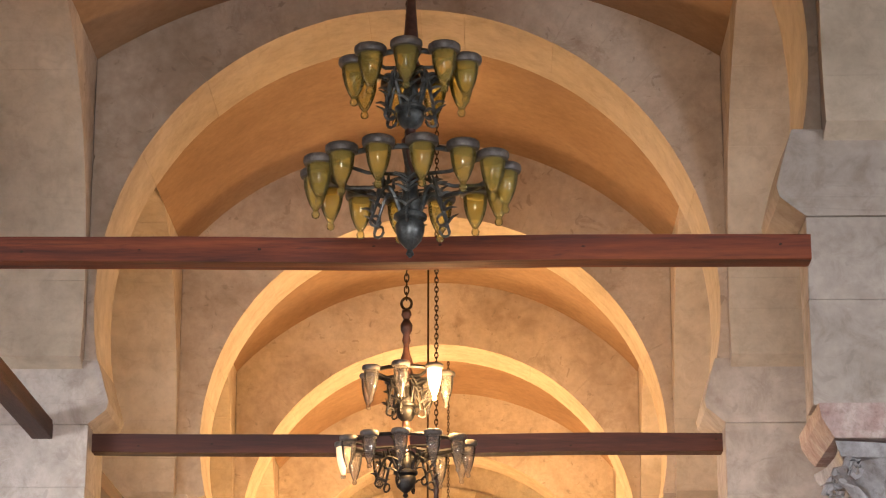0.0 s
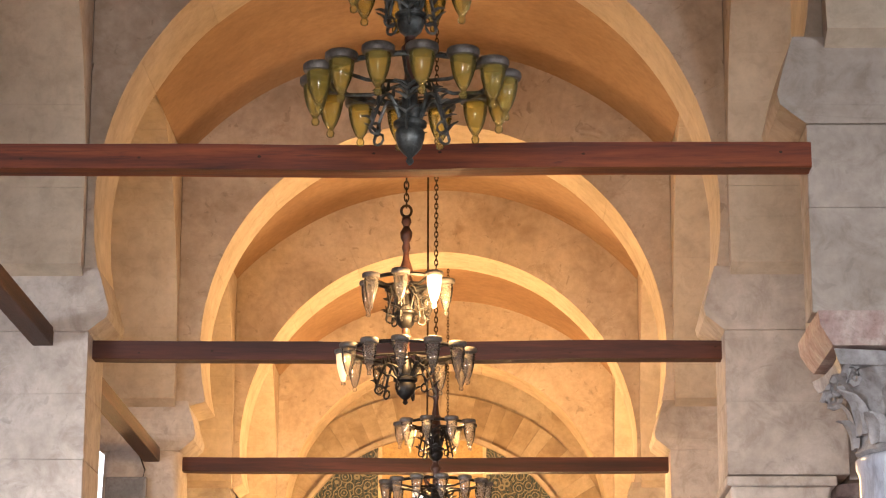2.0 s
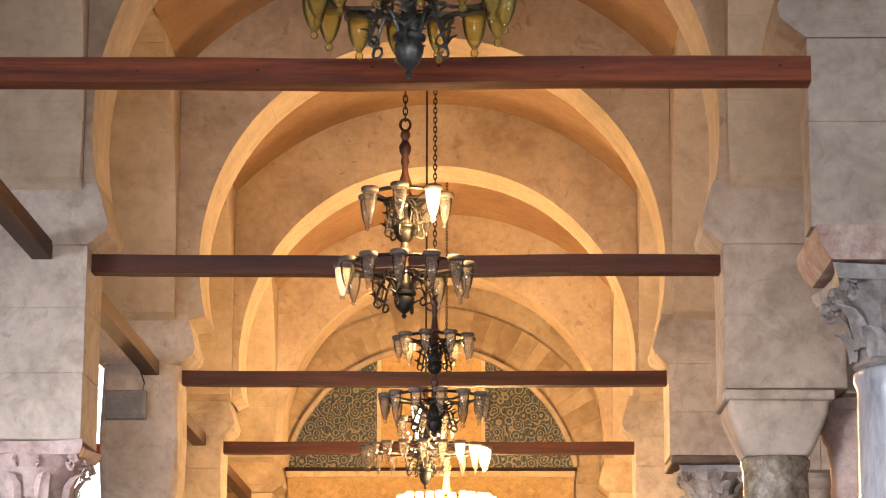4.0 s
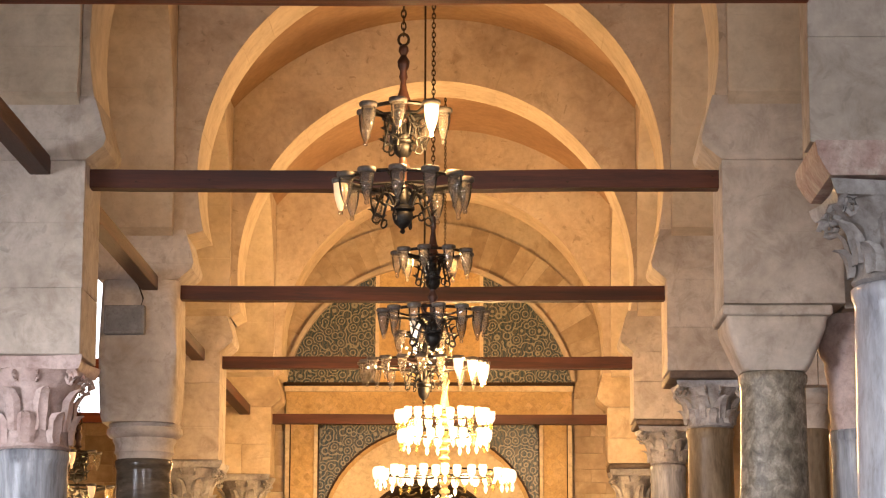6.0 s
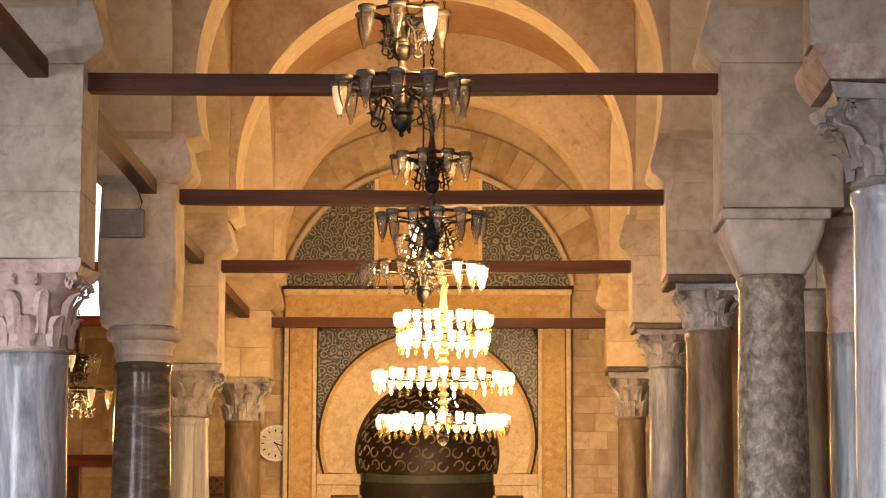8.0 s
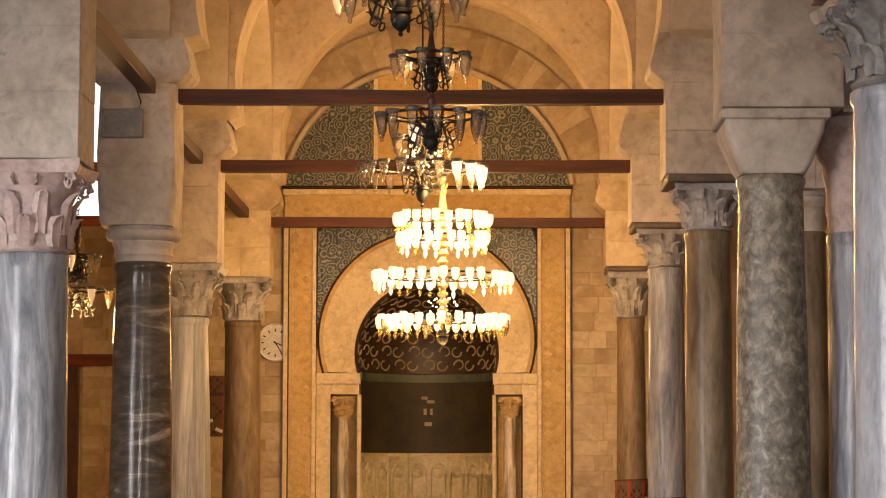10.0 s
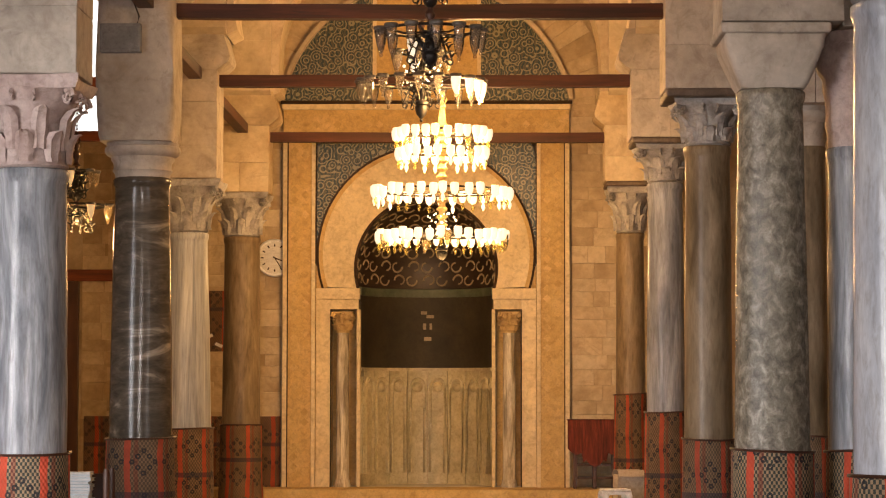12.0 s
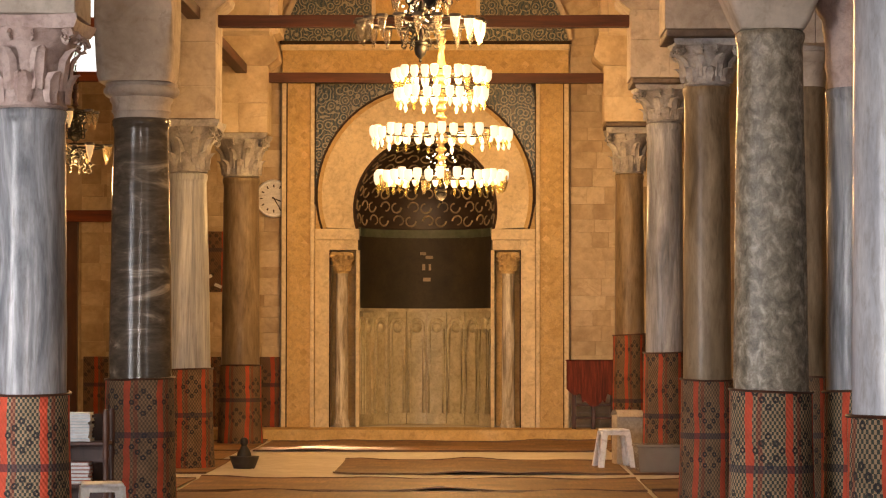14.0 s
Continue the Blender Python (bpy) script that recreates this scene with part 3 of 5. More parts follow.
def arch_wall(i, span0, span1, name, label, axis_y=None, material=PLASTER, pieces=True):
    """A wall pierced by a round horseshoe arch, its ring of cut stones a little proud."""
    w = thing(name, label, "arch wall", "arch walls", "structure")
    r, cz, dx = ARCHES.get(i, (ARC_R, ARC_Z, 0.0)) if axis_y is None else (0.475 * (span1 - span0), ARC_Z, 0.0)
    cx = (span0 + span1) / 2 + dx
    a0 = math.degrees(math.asin((ZIMP - cz) / r))
    ring = 0.34
    n = 44
    inner = arc_line(cx, cz, r + ring - 0.01, a0, 180 - a0, n)
    outer = []
    hw = (span1 - span0) / 2 - 0.002
    for k in range(n + 1):
        a = radians(a0 + (180 - 2 * a0) * k / n)
        c, s = math.cos(a), math.sin(a)
        side_w = hw - dx if c > 0 else hw + dx
        t = min(side_w / abs(c) if abs(c) > 1e-6 else 1e9, (ZCEIL - 0.004 - cz) / s if s > 1e-6 else 1e9)
        t = max(t, r + ring + 0.0) if s > 0.3 else max(t, 0)
        outer.append((cx + t * c, cz + t * s))
    inner = [(min(max(x, span0 + 0.002), span1 - 0.002), z) for x, z in inner]
    outer = [(min(max(x, span0 + 0.002), span1 - 0.002), min(z, ZCEIL - 0.004)) for x, z in outer]
    y0, y1 = (BAYS[i] + YF + 0.03, BAYS[i] + YB - 0.03) if axis_y is None else (-0.40, 0.40)
    turn = None if axis_y is None else Matrix.Translation((axis_y, 0, 0)) @ Matrix(((0, -1, 0, 0), (1, 0, 0, 0), (0, 0, 1, 0), (0, 0, 0, 1)))
    bm = bmesh.new()
    strip_solid(bm, inner, outer, y0, y1)
    if turn:
        bmesh.ops.transform(bm, matrix=turn, verts=bm.verts)
    part("spandrel", bm, material, w)
    rr = random.Random(i + (0 if axis_y is None else 50))
    cuts = [a0]
    while cuts[-1] < 180 - a0 - 7:
        cuts.append(cuts[-1] + rr.uniform(6.5, 10.5))
    cuts[-1] = 180 - a0
    for a, b in zip(cuts, cuts[1:]):
        bm = bmesh.new()
        e = rr.uniform(-0.003, 0.003)
        strip = [arc_line(cx, cz, q, a + 0.02, b - 0.02, 3) for q in (r + e, r + ring)]
        strip = [[(min(max(x, span0 + 0.004), span1 - 0.004), min(z, ZCEIL - 0.006)) for x, z in l] for l in strip]
        strip_solid(bm, *strip, y0 - 0.006 + e * 0.5, y1 + 0.006)
        if turn:
            bmesh.ops.transform(bm, matrix=turn, verts=bm.verts)
        bmesh.ops.recalc_face_normals(bm, faces=bm.faces)
        me = mesh_of(bm, "voussoir", SOFFIT)
        me.materials.append(material)
        for p in me.polygons:
            nrm = p.normal
            if abs(nrm.y if axis_y is None else nrm.x) > 0.9:
                p.material_index = 1
        part("voussoir", me, SOFFIT, w)
    return w


for i in range(1, len(BAYS)):
    arch_wall(i, XL - 0.06, XR + 0.06, "arch_wall", "weathered plaster wall with a round horseshoe arch across the nave")
for i in range(len(BAYS) - 1):
    for side, ax in ((-1, XL - PW / 2), (1, XR + PW / 2)):
        arch_wall(i, BAYS[i] + YB, BAYS[i + 1] + YF, "arcade_wall", "plastered arcade wall between nave and aisle", ax)
for side, ax in ((-1, XL - PW / 2), (1, XR + PW / 2)):
    bm = bmesh.new()
    box(bm, ax - 0.4, ax + 0.4, BAYS[-1] + YB, YW, 6.6, ZCEIL - 0.004)
    one("wall_end", bm, PLASTER, "plastered wall end beside the prayer niche", "wall")

# brown barrel vault of the nave, bay by bay: shallow at first, higher towards the niche
for i in range(1, len(BAYS)):
    y0 = BAYS[i] + YB - 0.06
    y1 = BAYS[i + 1] + YF + 0.06 if i + 1 < len(BAYS) else YW
    xm = (XL + XR) / 2
    spring, rise = (8.43, 0.74) if i < 3 else (8.48, 1.16)
    VR = (2.52 ** 2 + rise ** 2) / (2 * rise)
    VZ = spring + rise - VR
    VA = math.degrees(math.acos(2.52 / VR))
    bm = bmesh.new()
    n, m = 40, 8
    rows = []
    for q in range(m + 1):
        y = y0 + (y1 - y0) * q / m
        row = []
        for k in range(n + 1):
            a = radians(VA + (180 - 2 * VA) * k / n)
            p = Vector((math.cos(a), y * 0.35, math.sin(a)))
            rr = VR + 0.025 * noise.noise(p * 2.2) - 0.02
            row.append(bm.verts.new((xm + rr * math.cos(a), y, VZ + rr * math.sin(a))))
        rows.append(row)
    top = [[bm.verts.new((v.co.x * 1.0 + (v.co.x - xm) * 0.03, v.co.y, v.co.z + 0.08)) for v in row] for row in rows]
    for grid in (rows, top):
        for a, b in zip(grid, grid[1:]):
            for k in range(n):
                bm.faces.new((a[k], a[k + 1], b[k + 1], b[k]))
    for k in range(n):
        bm.faces.new((rows[0][k], rows[0][k + 1], top[0][k + 1], top[0][k]))
        bm.faces.new((rows[m][k], rows[m][k + 1], top[m][k + 1], top[m][k]))
    one("vault", bm, CEIL, "smooth brown plastered barrel vault of one nave bay", "vault", smooth=True)

# ---------------------------------------------------------------- columns
def leaf(bm, r0, r1, z0, z1, a, width, curl):
    """One curled leaf standing against the bell of a capital."""
    rows = []
    for k in range(6):
        t = k / 5
        r = r0 + (r1 - r0) * t * t + 0.03 + (curl * (t - 0.6) ** 1.0 if t > 0.6 else 0)
        z = z0 + (z1 - z0) * (t if t < 0.9 else 0.86)
        wd = width * (0.75 + 0.5 * t - 0.95 * t ** 4)
        row = []
        for s, dr in ((-1, -0.012), (-0.45, 0.016), (0, 0.004), (0.45, 0.016), (1, -0.012)):
            aa = a + s * wd / max(r, 0.05)
            row.append(bm.verts.new(((r + dr) * math.cos(aa), (r + dr) * math.sin(aa), z)))
        rows.append(row)
    base = [bm.verts.new((v.co.x * 0.86, v.co.y * 0.86, v.co.z - 0.015)) for v in rows[-1]]
    rows.append(base)
    for p, q in zip(rows, rows[1:]):
        for k in range(4):
            bm.faces.new((p[k], p[k + 1], q[k + 1], q[k]))


def scroll(bm, r, z, a, size):
    pts = []
    for k in range(15):
        t = k / 14
        ang = 4.6 * math.pi * t * 0.75
        rad = size * (1 - 0.8 * t)
        rr = r + rad * math.cos(ang)
        pts.append((rr * math.cos(a), rr * math.sin(a), z + rad * math.sin(ang)))
    tube(bm, pts, size * 0.28, 6, 0.6)


def corinthian(r0, half, h, seed=0):
    """A carved leaf capital: bell, two rows of leaves, corner scrolls, hollow-sided abacus."""
    bm = bmesh.new()
    lathe(bm, [(r0 * 0.98, 0), (r0 * 1.08, 0.02), (r0 * 1.02, 0.05), (r0 * 1.0, h * 0.3), (r0 * 1.1, h * 0.6), (half * 0.95, h * 0.86)], 24)
    for k in range(8):
        leaf(bm, r0 * 1.0, r0 * 1.14, 0.04, h * 0.45, 2 * math.pi * k / 8, 0.085, 0.10)
        leaf(bm, r0 * 1.0, r0 * 1.28, h * 0.2, h * 0.74, 2 * math.pi * (k + 0.5) / 8, 0.08, 0.13)
    for k in range(4):
        scroll(bm, half * 1.12, h * 0.76, math.pi / 4 + k * math.pi / 2, 0.075)
        scroll(bm, half * 0.86, h * 0.78, k * math.pi / 2 + 0.22, 0.05)
        scroll(bm, half * 0.86, h * 0.78, k * math.pi / 2 - 0.22, 0.05)
    levels = []
    for z, g in ((h * 0.86, 0.94), (h * 0.93, 1.0), (h, 1.02)):
        ring = []
        for q in range(4):
            for s in (-1, -0.5, 0, 0.5):
                u = half * g * (1.0 - 0.13 * (1 - s * s))
                x, y = half * g * s, -u
                ca, sa = math.cos(q * math.pi / 2), math.sin(q * math.pi / 2)
                ring.append(bm.verts.new((x * ca - y * sa, x * sa + y * ca, z)))
        levels.append(ring)
    for a, b in zip(levels, levels[1:]):
        for k in range(16):
            bm.faces.new((a[k], a[(k + 1) % 16], b[(k + 1) % 16], b[k]))
    bm.faces.new(levels[0][::-1]); bm.faces.new(levels[-1])
    r = random.Random(seed)
    for v in bm.verts:
        v.co += Vector((r.uniform(-1, 1), r.uniform(-1, 1), r.uniform(-1, 1))) * 0.006
    return bm


def column(x, y, r0, r1, zt, material, cap, cap_z, cap_mat, label, half=0.42, wob=0.006):
    """A reused antique column: shaft, collar and capital. r0 at the foot, r1 at the neck."""
    c = thing("column", label, "column", "nave columns", at=(x, y, ZF))
    zt, cap_z = zt - ZF, cap_z - ZF
    bm = bmesh.new()
    hh = zt
    prof = [(r0 + 0.012, 0), (r0 + 0.012, 0.12), (r0 + 0.006, 0.18)]
    for k in range(15):
        t = k / 14
        prof.append((r0 + (r1 - r0) * (0.25 * t + 0.75 * t * t), 0.2 + (hh - 0.32) * t))
    prof += [(r1 * 1.02, hh - 0.09), (r1 * 1.06, hh - 0.07), (r1 * 1.07, hh - 0.02), (r1 * 1.0, hh)]
    lathe(bm, prof, 40, wobble=wob, seed=x + y)
    part("shaft", bm, material, c, smooth=True)
    h = cap_z - zt
    if cap == "leaf":
        part("capital", corinthian(r1 * 0.98, half, h, int(y)), cap_mat, c, "carved leaf capital", smooth=True, at=(0, 0, zt))
    elif cap == "mould":
        bm = bmesh.new()
        lathe(bm, [(r1 * 1.0, 0), (r1 * 1.02, h * 0.12), (r1 * 1.10, h * 0.2), (r1 * 1.06, h * 0.3), (r1 * 1.08, h * 0.42), (r1 * 1.16, h * 0.52), (r1 * 1.16, h * 0.60), (r1 * 1.32, h * 0.66), (r1 * 1.40, h * 0.76), (r1 * 1.38, h * 0.88), (r1 * 1.30, h * 0.90), (r1 * 1.34, h)], 36)
        part("capital", bm, cap_mat, c, "plain moulded capital", smooth=True, at=(0, 0, zt))
    elif cap == "block":
        bm = bmesh.new()
        square_rings(bm, [(r1 * 0.98, r1 * 0.98, 0), (r1 * 1.08, r1 * 1.08, 0.04), (half * 0.93, half * 0.93, h * 0.62), (half * 0.96, half * 0.96, h * 0.8), (half * 0.94, half * 0.94, h - 0.08)], 0, 0)
        bmesh.ops.bevel(bm, geom=[e for e in bm.edges if abs(e.verts[0].co.z - e.verts[1].co.z) > 0.02], offset=0.05, segments=3, affect="EDGES", profile=0.5)
        part("capital", bm, cap_mat, c, "plain tapered block capital", smooth=True, at=(0, 0, zt))
        bm = bmesh.new()
        box(bm, -half - 0.02, half + 0.02, -half - 0.02, half + 0.02, h - 0.08, h, 0.02)
        part("abacus", bm, STONE, c, at=(0, 0, zt))
    return c


def rush_wrap(x, y, r, h, material, label, seed):
    """A rush mat tied round the foot of a column, a little loose and flared."""
    h -= ZF
    bm = bmesh.new()
    seg = 48
    rows = []
    for k in range(9):
        t = k / 8
        row = []
        for q in range(seg):
            a = 2 * math.pi * q / seg
            rr = r + 0.022 + 0.03 * (1 - t) ** 2 + 0.010 * noise.noise((math.cos(a) * 2, math.sin(a) * 2, t * 1.5 + seed * 3.3)) * (1.3 - t)
            z = h * t + 0.012 * math.sin(a + seed) * t
            row.append((rr, a, z))
        rows.append(row)
    vo = [[bm.verts.new((rr * math.cos(a), rr * math.sin(a), z)) for rr, a, z in row] for row in rows]
    vi = [bm.verts.new(((rr - 0.014) * math.cos(a), (rr - 0.014) * math.sin(a), z)) for rr, a, z in rows[-1]]
    for a, b in zip(vo + [], vo[1:] + [vi]):
        for k in range(seg):
            bm.faces.new((a[k], a[(k + 1) % seg], b[(k + 1) % seg], b[k]))
    w = thing("rush_wrap", label, "mat", "mats round the columns", at=(x, y, ZF))
    part("mat", bm, material, w, smooth=True)
    bm = bmesh.new()
    n = 56
    tube(bm, [((r + 0.026) * math.cos(2 * math.pi * k / n), (r + 0.026) * math.sin(2 * math.pi * k / n), h + 0.012 * math.sin(2 * math.pi * k / n + seed)) for k in range(n + 1)], 0.011, 6)
    part("hem", bm, DARKWOOD, w, "dark bound hem", smooth=True)
    return w


CY = YM  # column axis behind the tie beam
COLS = [  # side, bay, x, foot radius, neck radius, shaft top, shaft, capital, capital top, its stone, half width, wrap height, wrap, label
    (-1, 3, -3.50, 0.300, 0.275, 3.19, MARBLE_GREY, "leaf", 3.89, CAP_PINK, 0.43, 1.00, MAT_BRIGHT, "blue-grey veined marble column with a carved leaf capital"),
    (-1, 4, -3.44, 0.325, 0.275, 3.62, MARBLE_DARK, "mould", 3.97, STONE, 0.42, 1.00, MAT_DULL, "polished dark veined marble column with a plain moulded capital"),
    (-1, 5, -3.63, 0.290, 0.225, 3.42, MARBLE_STRIPE, "leaf", 4.07, CAP_PALE, 0.42, 1.00, MAT_DULL, "pale striped marble column with a carved leaf capital"),
    (-1, 6, -3.60, 0.290, 0.262, 3.76, MARBLE_TAN, "leaf", 4.41, CAP_PALE, 0.42, 0.95, MAT_DULL, "tan marble column with a carved leaf capital"),
    (1, 2, 2.335, 0.310, 0.285, 3.62, MARBLE_BLUE, "leaf", 4.13, CAP_PALE, 0.46, 1.02, MAT_BRIGHT, "blue-white marble column with a carved leaf capital"),
    (1, 3, 2.230, 0.295, 0.250, 3.80, GRANITE, "block", 4.28, STONE, 0.40, 1.03, MAT_BRIGHT, "mottled grey granite column with a plain block capital"),
    (1, 4, 2.275, 0.245, 0.225, 3.94, MARBLE_TAN, "leaf", 4.40, CAP_PALE, 0.36, 1.00, MAT_DULL, "tan marble column with a worn capital"),
    (1, 5, 2.265, 0.240, 0.215, 4.04, MARBLE_GREY, "leaf", 4.50, CAP_PALE, 0.38, 1.22, MAT_DULL, "grey marble column with a carved leaf capital"),
    (1, 6, 2.215, 0.225, 0.205, 3.82, MARBLE_TAN, "leaf", 4.50, CAP_PALE, 0.36, 1.42, MAT_DULL, "slim tan marble column with a carved leaf capital"),
]
for n, (side, i, x, r0, r1, zt, mat_s, cap, cz, mat_c, half, wh, mat_w, lab) in enumerate(COLS):
    y = BAYS[i] + CY
    column(x, y, r0, r1, zt, mat_s, cap, cz, mat_c, lab, half)
    rush_wrap(x, y, r0, wh, mat_w, "red, green and black woven rush mat wrapped round a column", n)
    zb = cz
    xp = XL - PW / 2 if side < 0 else XR + PW / 2
    if (side, i) == (1, 2):
        bm = bmesh.new()
        square_rings(bm, [(0.42, 0.40, 4.15), (0.45, 0.42, 4.19), (0.49, 0.43, 4.26), (0.50, 0.43, 4.335)], xp, y - 0.08)
        tagged(part("cornice_slab", bm, CAP_RED), "chipped reddish moulded stone slab on a capital", "slab")
        zb = 4.337
    if (side, i) == (1, 4):
        bm = bmesh.new()
        box(bm, XR + 0.01, XR + 0.95, y - 0.47, y + 0.47, 4.40, 4.48, 0.02)
        tagged(part("cornice_slab", bm, SLAB_DARK), "dark worn stone slab on a capital", "slab")
        zb = 4.482
    if (side, i) in ((1, 5), (1, 6)):
        bm = bmesh.new()
        box(bm, XR + 0.02, XR + 0.90, y - 0.45, y + 0.45, 4.50, 4.57, 0.02)
        tagged(part("cornice_slab", bm, SLAB_DARK), "dark worn stone slab on a capital", "slab")
        zb = 4.572
    pier(side, i, zb, STONE if i <= 5 else STONE_WARM, round_block=(side, i) == (-1, 4))
# the pairs of piers nearer than the view, plain
for side, i in ((-1, 2), (-1, 1), (1, 1), (-1, 0), (1, 0)):
    xp = XL - 0.46 if side < 0 else XR + 0.46
    column(xp, BAYS[i] + CY, 0.30, 0.27, 3.6, MARBLE_GREY, "mould", 4.1, STONE, "grey marble column with a plain capital")
    pier(side, i, 4.1, STONE)
# second columns of the doubled arcade
for x, i, r, zt, cz, cap, ms, mc in ((2.93, 3, 0.255, 3.37, 4.26, "mould", MARBLE_GREY, CAP_PINK), (3.30, 4, 0.20, 3.95, 4.35, "mould", MARBLE_TAN, STONE)):
    column(x, BAYS[i] + CY + 0.15, r, r * 0.92, zt, ms, cap, cz, mc, "slim marble column of the doubled arcade")
    rush_wrap(x, BAYS[i] + CY + 0.15, r, 1.02, MAT_BRIGHT if i == 3 else MAT_DULL, "red, green and black woven rush mat wrapped round a column", i)
    p = thing("pier", "pale ashlar block above the second column", "pier", "nave piers", "structure")
    course_stack(p, max(x, XR + PW + 0.34), BAYS[i] + CY + 0.1, 0.66, 0.85, cz, 5.4, STONE, i + 60)

# ---------------------------------------------------------------- tie beams
def tie_beam(x0, x1, y, z, h=0.145, along_x=True, d=0.16, material=None, knots=0):
    b = thing("tie_beam", "dark red-brown squared timber tie beam", "beam", "tie beams")
    bm = bmesh.new()
    if along_x:
        n = 14
        rows = []
        for k in range(n + 1):
            x = x0 + (x1 - x0) * k / n
            dz = 0.012 * noise.noise((x * 0.7, y, 0)) - 0.01 * math.sin(math.pi * k / n)
            rows.append([bm.verts.new((x, y + sy * d / 2, z + dz + sz * h / 2 + 0.004 * noise.noise((x * 3, y, sz)))) for sy, sz in ((-1, -1), (-1, 1), (1, 1), (1, -1))])
        for a, c in zip(rows, rows[1:]):
            for k in range(4):
                bm.faces.new((a[k], a[(k + 1) % 4], c[(k + 1) % 4], c[k]))
        bm.faces.new(rows[0][::-1]); bm.faces.new(rows[-1])
        bmesh.ops.bevel(bm, geom=[e for e in bm.edges if abs(e.verts[0].co.x - e.verts[1].co.x) > 0.05 and len(e.link_faces) == 2], offset=0.008, segments=1, affect="EDGES")
    else:
        box(bm, x0 - d / 2, x0 + d / 2, y, x1, z - h / 2, z + h / 2, 0.008)
    part("timber", bm, material or BEAM, b)
    r = random.Random(int(y * 10))
    for k in range(knots):
        x = x0 + (x1 - x0) * (k + r.uniform(0.1, 0.9)) / knots
        bm = bmesh.new()
        lathe(bm, [(0.038, 0), (0.034, 0.0008), (0.010, 0.0010)], 12, squash=0.7)
        bmesh.ops.transform(bm, matrix=pose(x, y - d / 2 + 0.001, z + r.uniform(-0.03, 0.03), 90), verts=bm.verts)
        part("knot", bm, LINE, b, "dark knot")
    return b


for i in range(0, len(BAYS)):
    x0 = XL - {5: 0.22, 6: 0.13}.get(i, 0.04)
    if i == 2:      # this beam lies against the front of its piers
        tie_beam(x0, 1.765, BAYS[i] - 0.36, 5.194, h=0.141, knots=7)
    else:
        tie_beam(x0, XR + 0.05, BAYS[i], 5.25 if i == 6 else 5.30, knots=7 if i == 3 else 0, material=BEAM_SHADED if i > 2 else BEAM)
for i in range(0, len(BAYS) - 1):
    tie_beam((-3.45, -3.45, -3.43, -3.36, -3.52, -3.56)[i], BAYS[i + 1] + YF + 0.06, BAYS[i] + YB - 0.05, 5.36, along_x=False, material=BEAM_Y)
for i in (4, 5, 6):
    tie_beam(XL - PW - 4.2, XL - PW + 0.03, BAYS[i], 5.28)

# ---------------------------------------------------------------- prayer niche on the qibla wall
bm = bmesh.new()
box(bm, XMIN, XMAX, 36.35, YW + 0.02, ZF, -0.04, 0.01)
one("step", bm, STUCCO, "low worn step along the niche wall", "step")

bm = bmesh.new()
box(bm, MX - 1.6, MX + 1.6, YW + 0.022, YW + 1.5, ZF, -0.045)
one("niche_floor", bm, FLOORSTONE, "pale stone floor inside the niche", "floor")

mih = thing("prayer_niche", "carved orange stucco prayer niche with a dark painted half-dome", "prayer niche", at=(MX, YW, 0))
Z0, ZS, ZC = -0.04, 3.07, 3.38              # foot, springing, centre of the arch
AR, OR_, OZ = 1.105, 1.70, 3.60             # inner radius, outer radius and its centre
a_in, a_out = math.degrees(math.asin((ZS - ZC) / AR)), math.degrees(math.asin((ZS - OZ) / OR_))
N = 40
jamb = AR * math.cos(radians(a_in))
# plate round the arch up to the frame
inn = arc_line(0, OZ, OR_ - 0.01, a_out, 180 - a_out, N)
hw, ztop = 1.73, 5.36
out = []
for k in range(N + 1):
    a = radians(a_out + (180 - 2 * a_out) * k / N)
    c, s = math.cos(a), math.sin(a)
    t = min(hw / abs(c) if abs(c) > 1e-6 else 1e9, (ztop - OZ) / s if s > 1e-6 else 1e9)
    out.append((t * c, OZ + t * s))
bm = bmesh.new(); strip_solid(bm, inn, out, -0.03, 0.3); part("spandrel_plate", bm, TILE, mih, "dark teal arabesque tile spandrels")
# small plain corner below the tiles
for s in (-1, 1):
    bm = bmesh.new(); box(bm, s * 1.56, s * 1.725, -0.036, 0.2, ZS, 3.42); part("corner_panel", bm, STUCCO, mih)
    bm = bmesh.new(); lathe(bm, [(0.035, 0), (0.03, 0.012), (0.012, 0.02)], 12)
    bmesh.ops.transform(bm, matrix=pose(s * 1.70, -0.035, 3.62, 90), verts=bm.verts)
    part("boss", bm, LINE, mih, "dark round boss", smooth=True)
# archivolt in two fillets and a broad smooth band
bm = bmesh.new(); strip_solid(bm, arc_line(0, ZC, AR, a_in, 180 - a_in, N), arc_line(0, OZ, OR_ - 0.07, a_out, 180 - a_out, N), -0.055, 0.3)
part("archivolt", bm, STUCCO_PALE, mih, "broad smooth pale arch band", smooth=True)
bm = bmesh.new(); strip_solid(bm, arc_line(0, OZ, OR_ - 0.072, a_out, 180 - a_out, N), arc_line(0, OZ, OR_ - 0.012, a_out, 180 - a_out, N), -0.085, 0.1)
part("fillet", bm, STUCCO, mih, smooth=True)
bm = bmesh.new(); strip_solid(bm, arc_line(0, OZ, OR_ - 0.010, a_out, 180 - a_out, N), arc_line(0, OZ, OR_ + 0.025, a_out, 180 - a_out, N), -0.06, 0.05)
part("dark_line", bm, LINE, mih, "thin dark outline")
bm = bmesh.new(); strip_solid(bm, arc_line(0, ZC, AR - 0.012, a_in, 180 - a_in, N), arc_line(0, ZC, AR + 0.03, a_in, 180 - a_in, N), -0.07, 0.06)
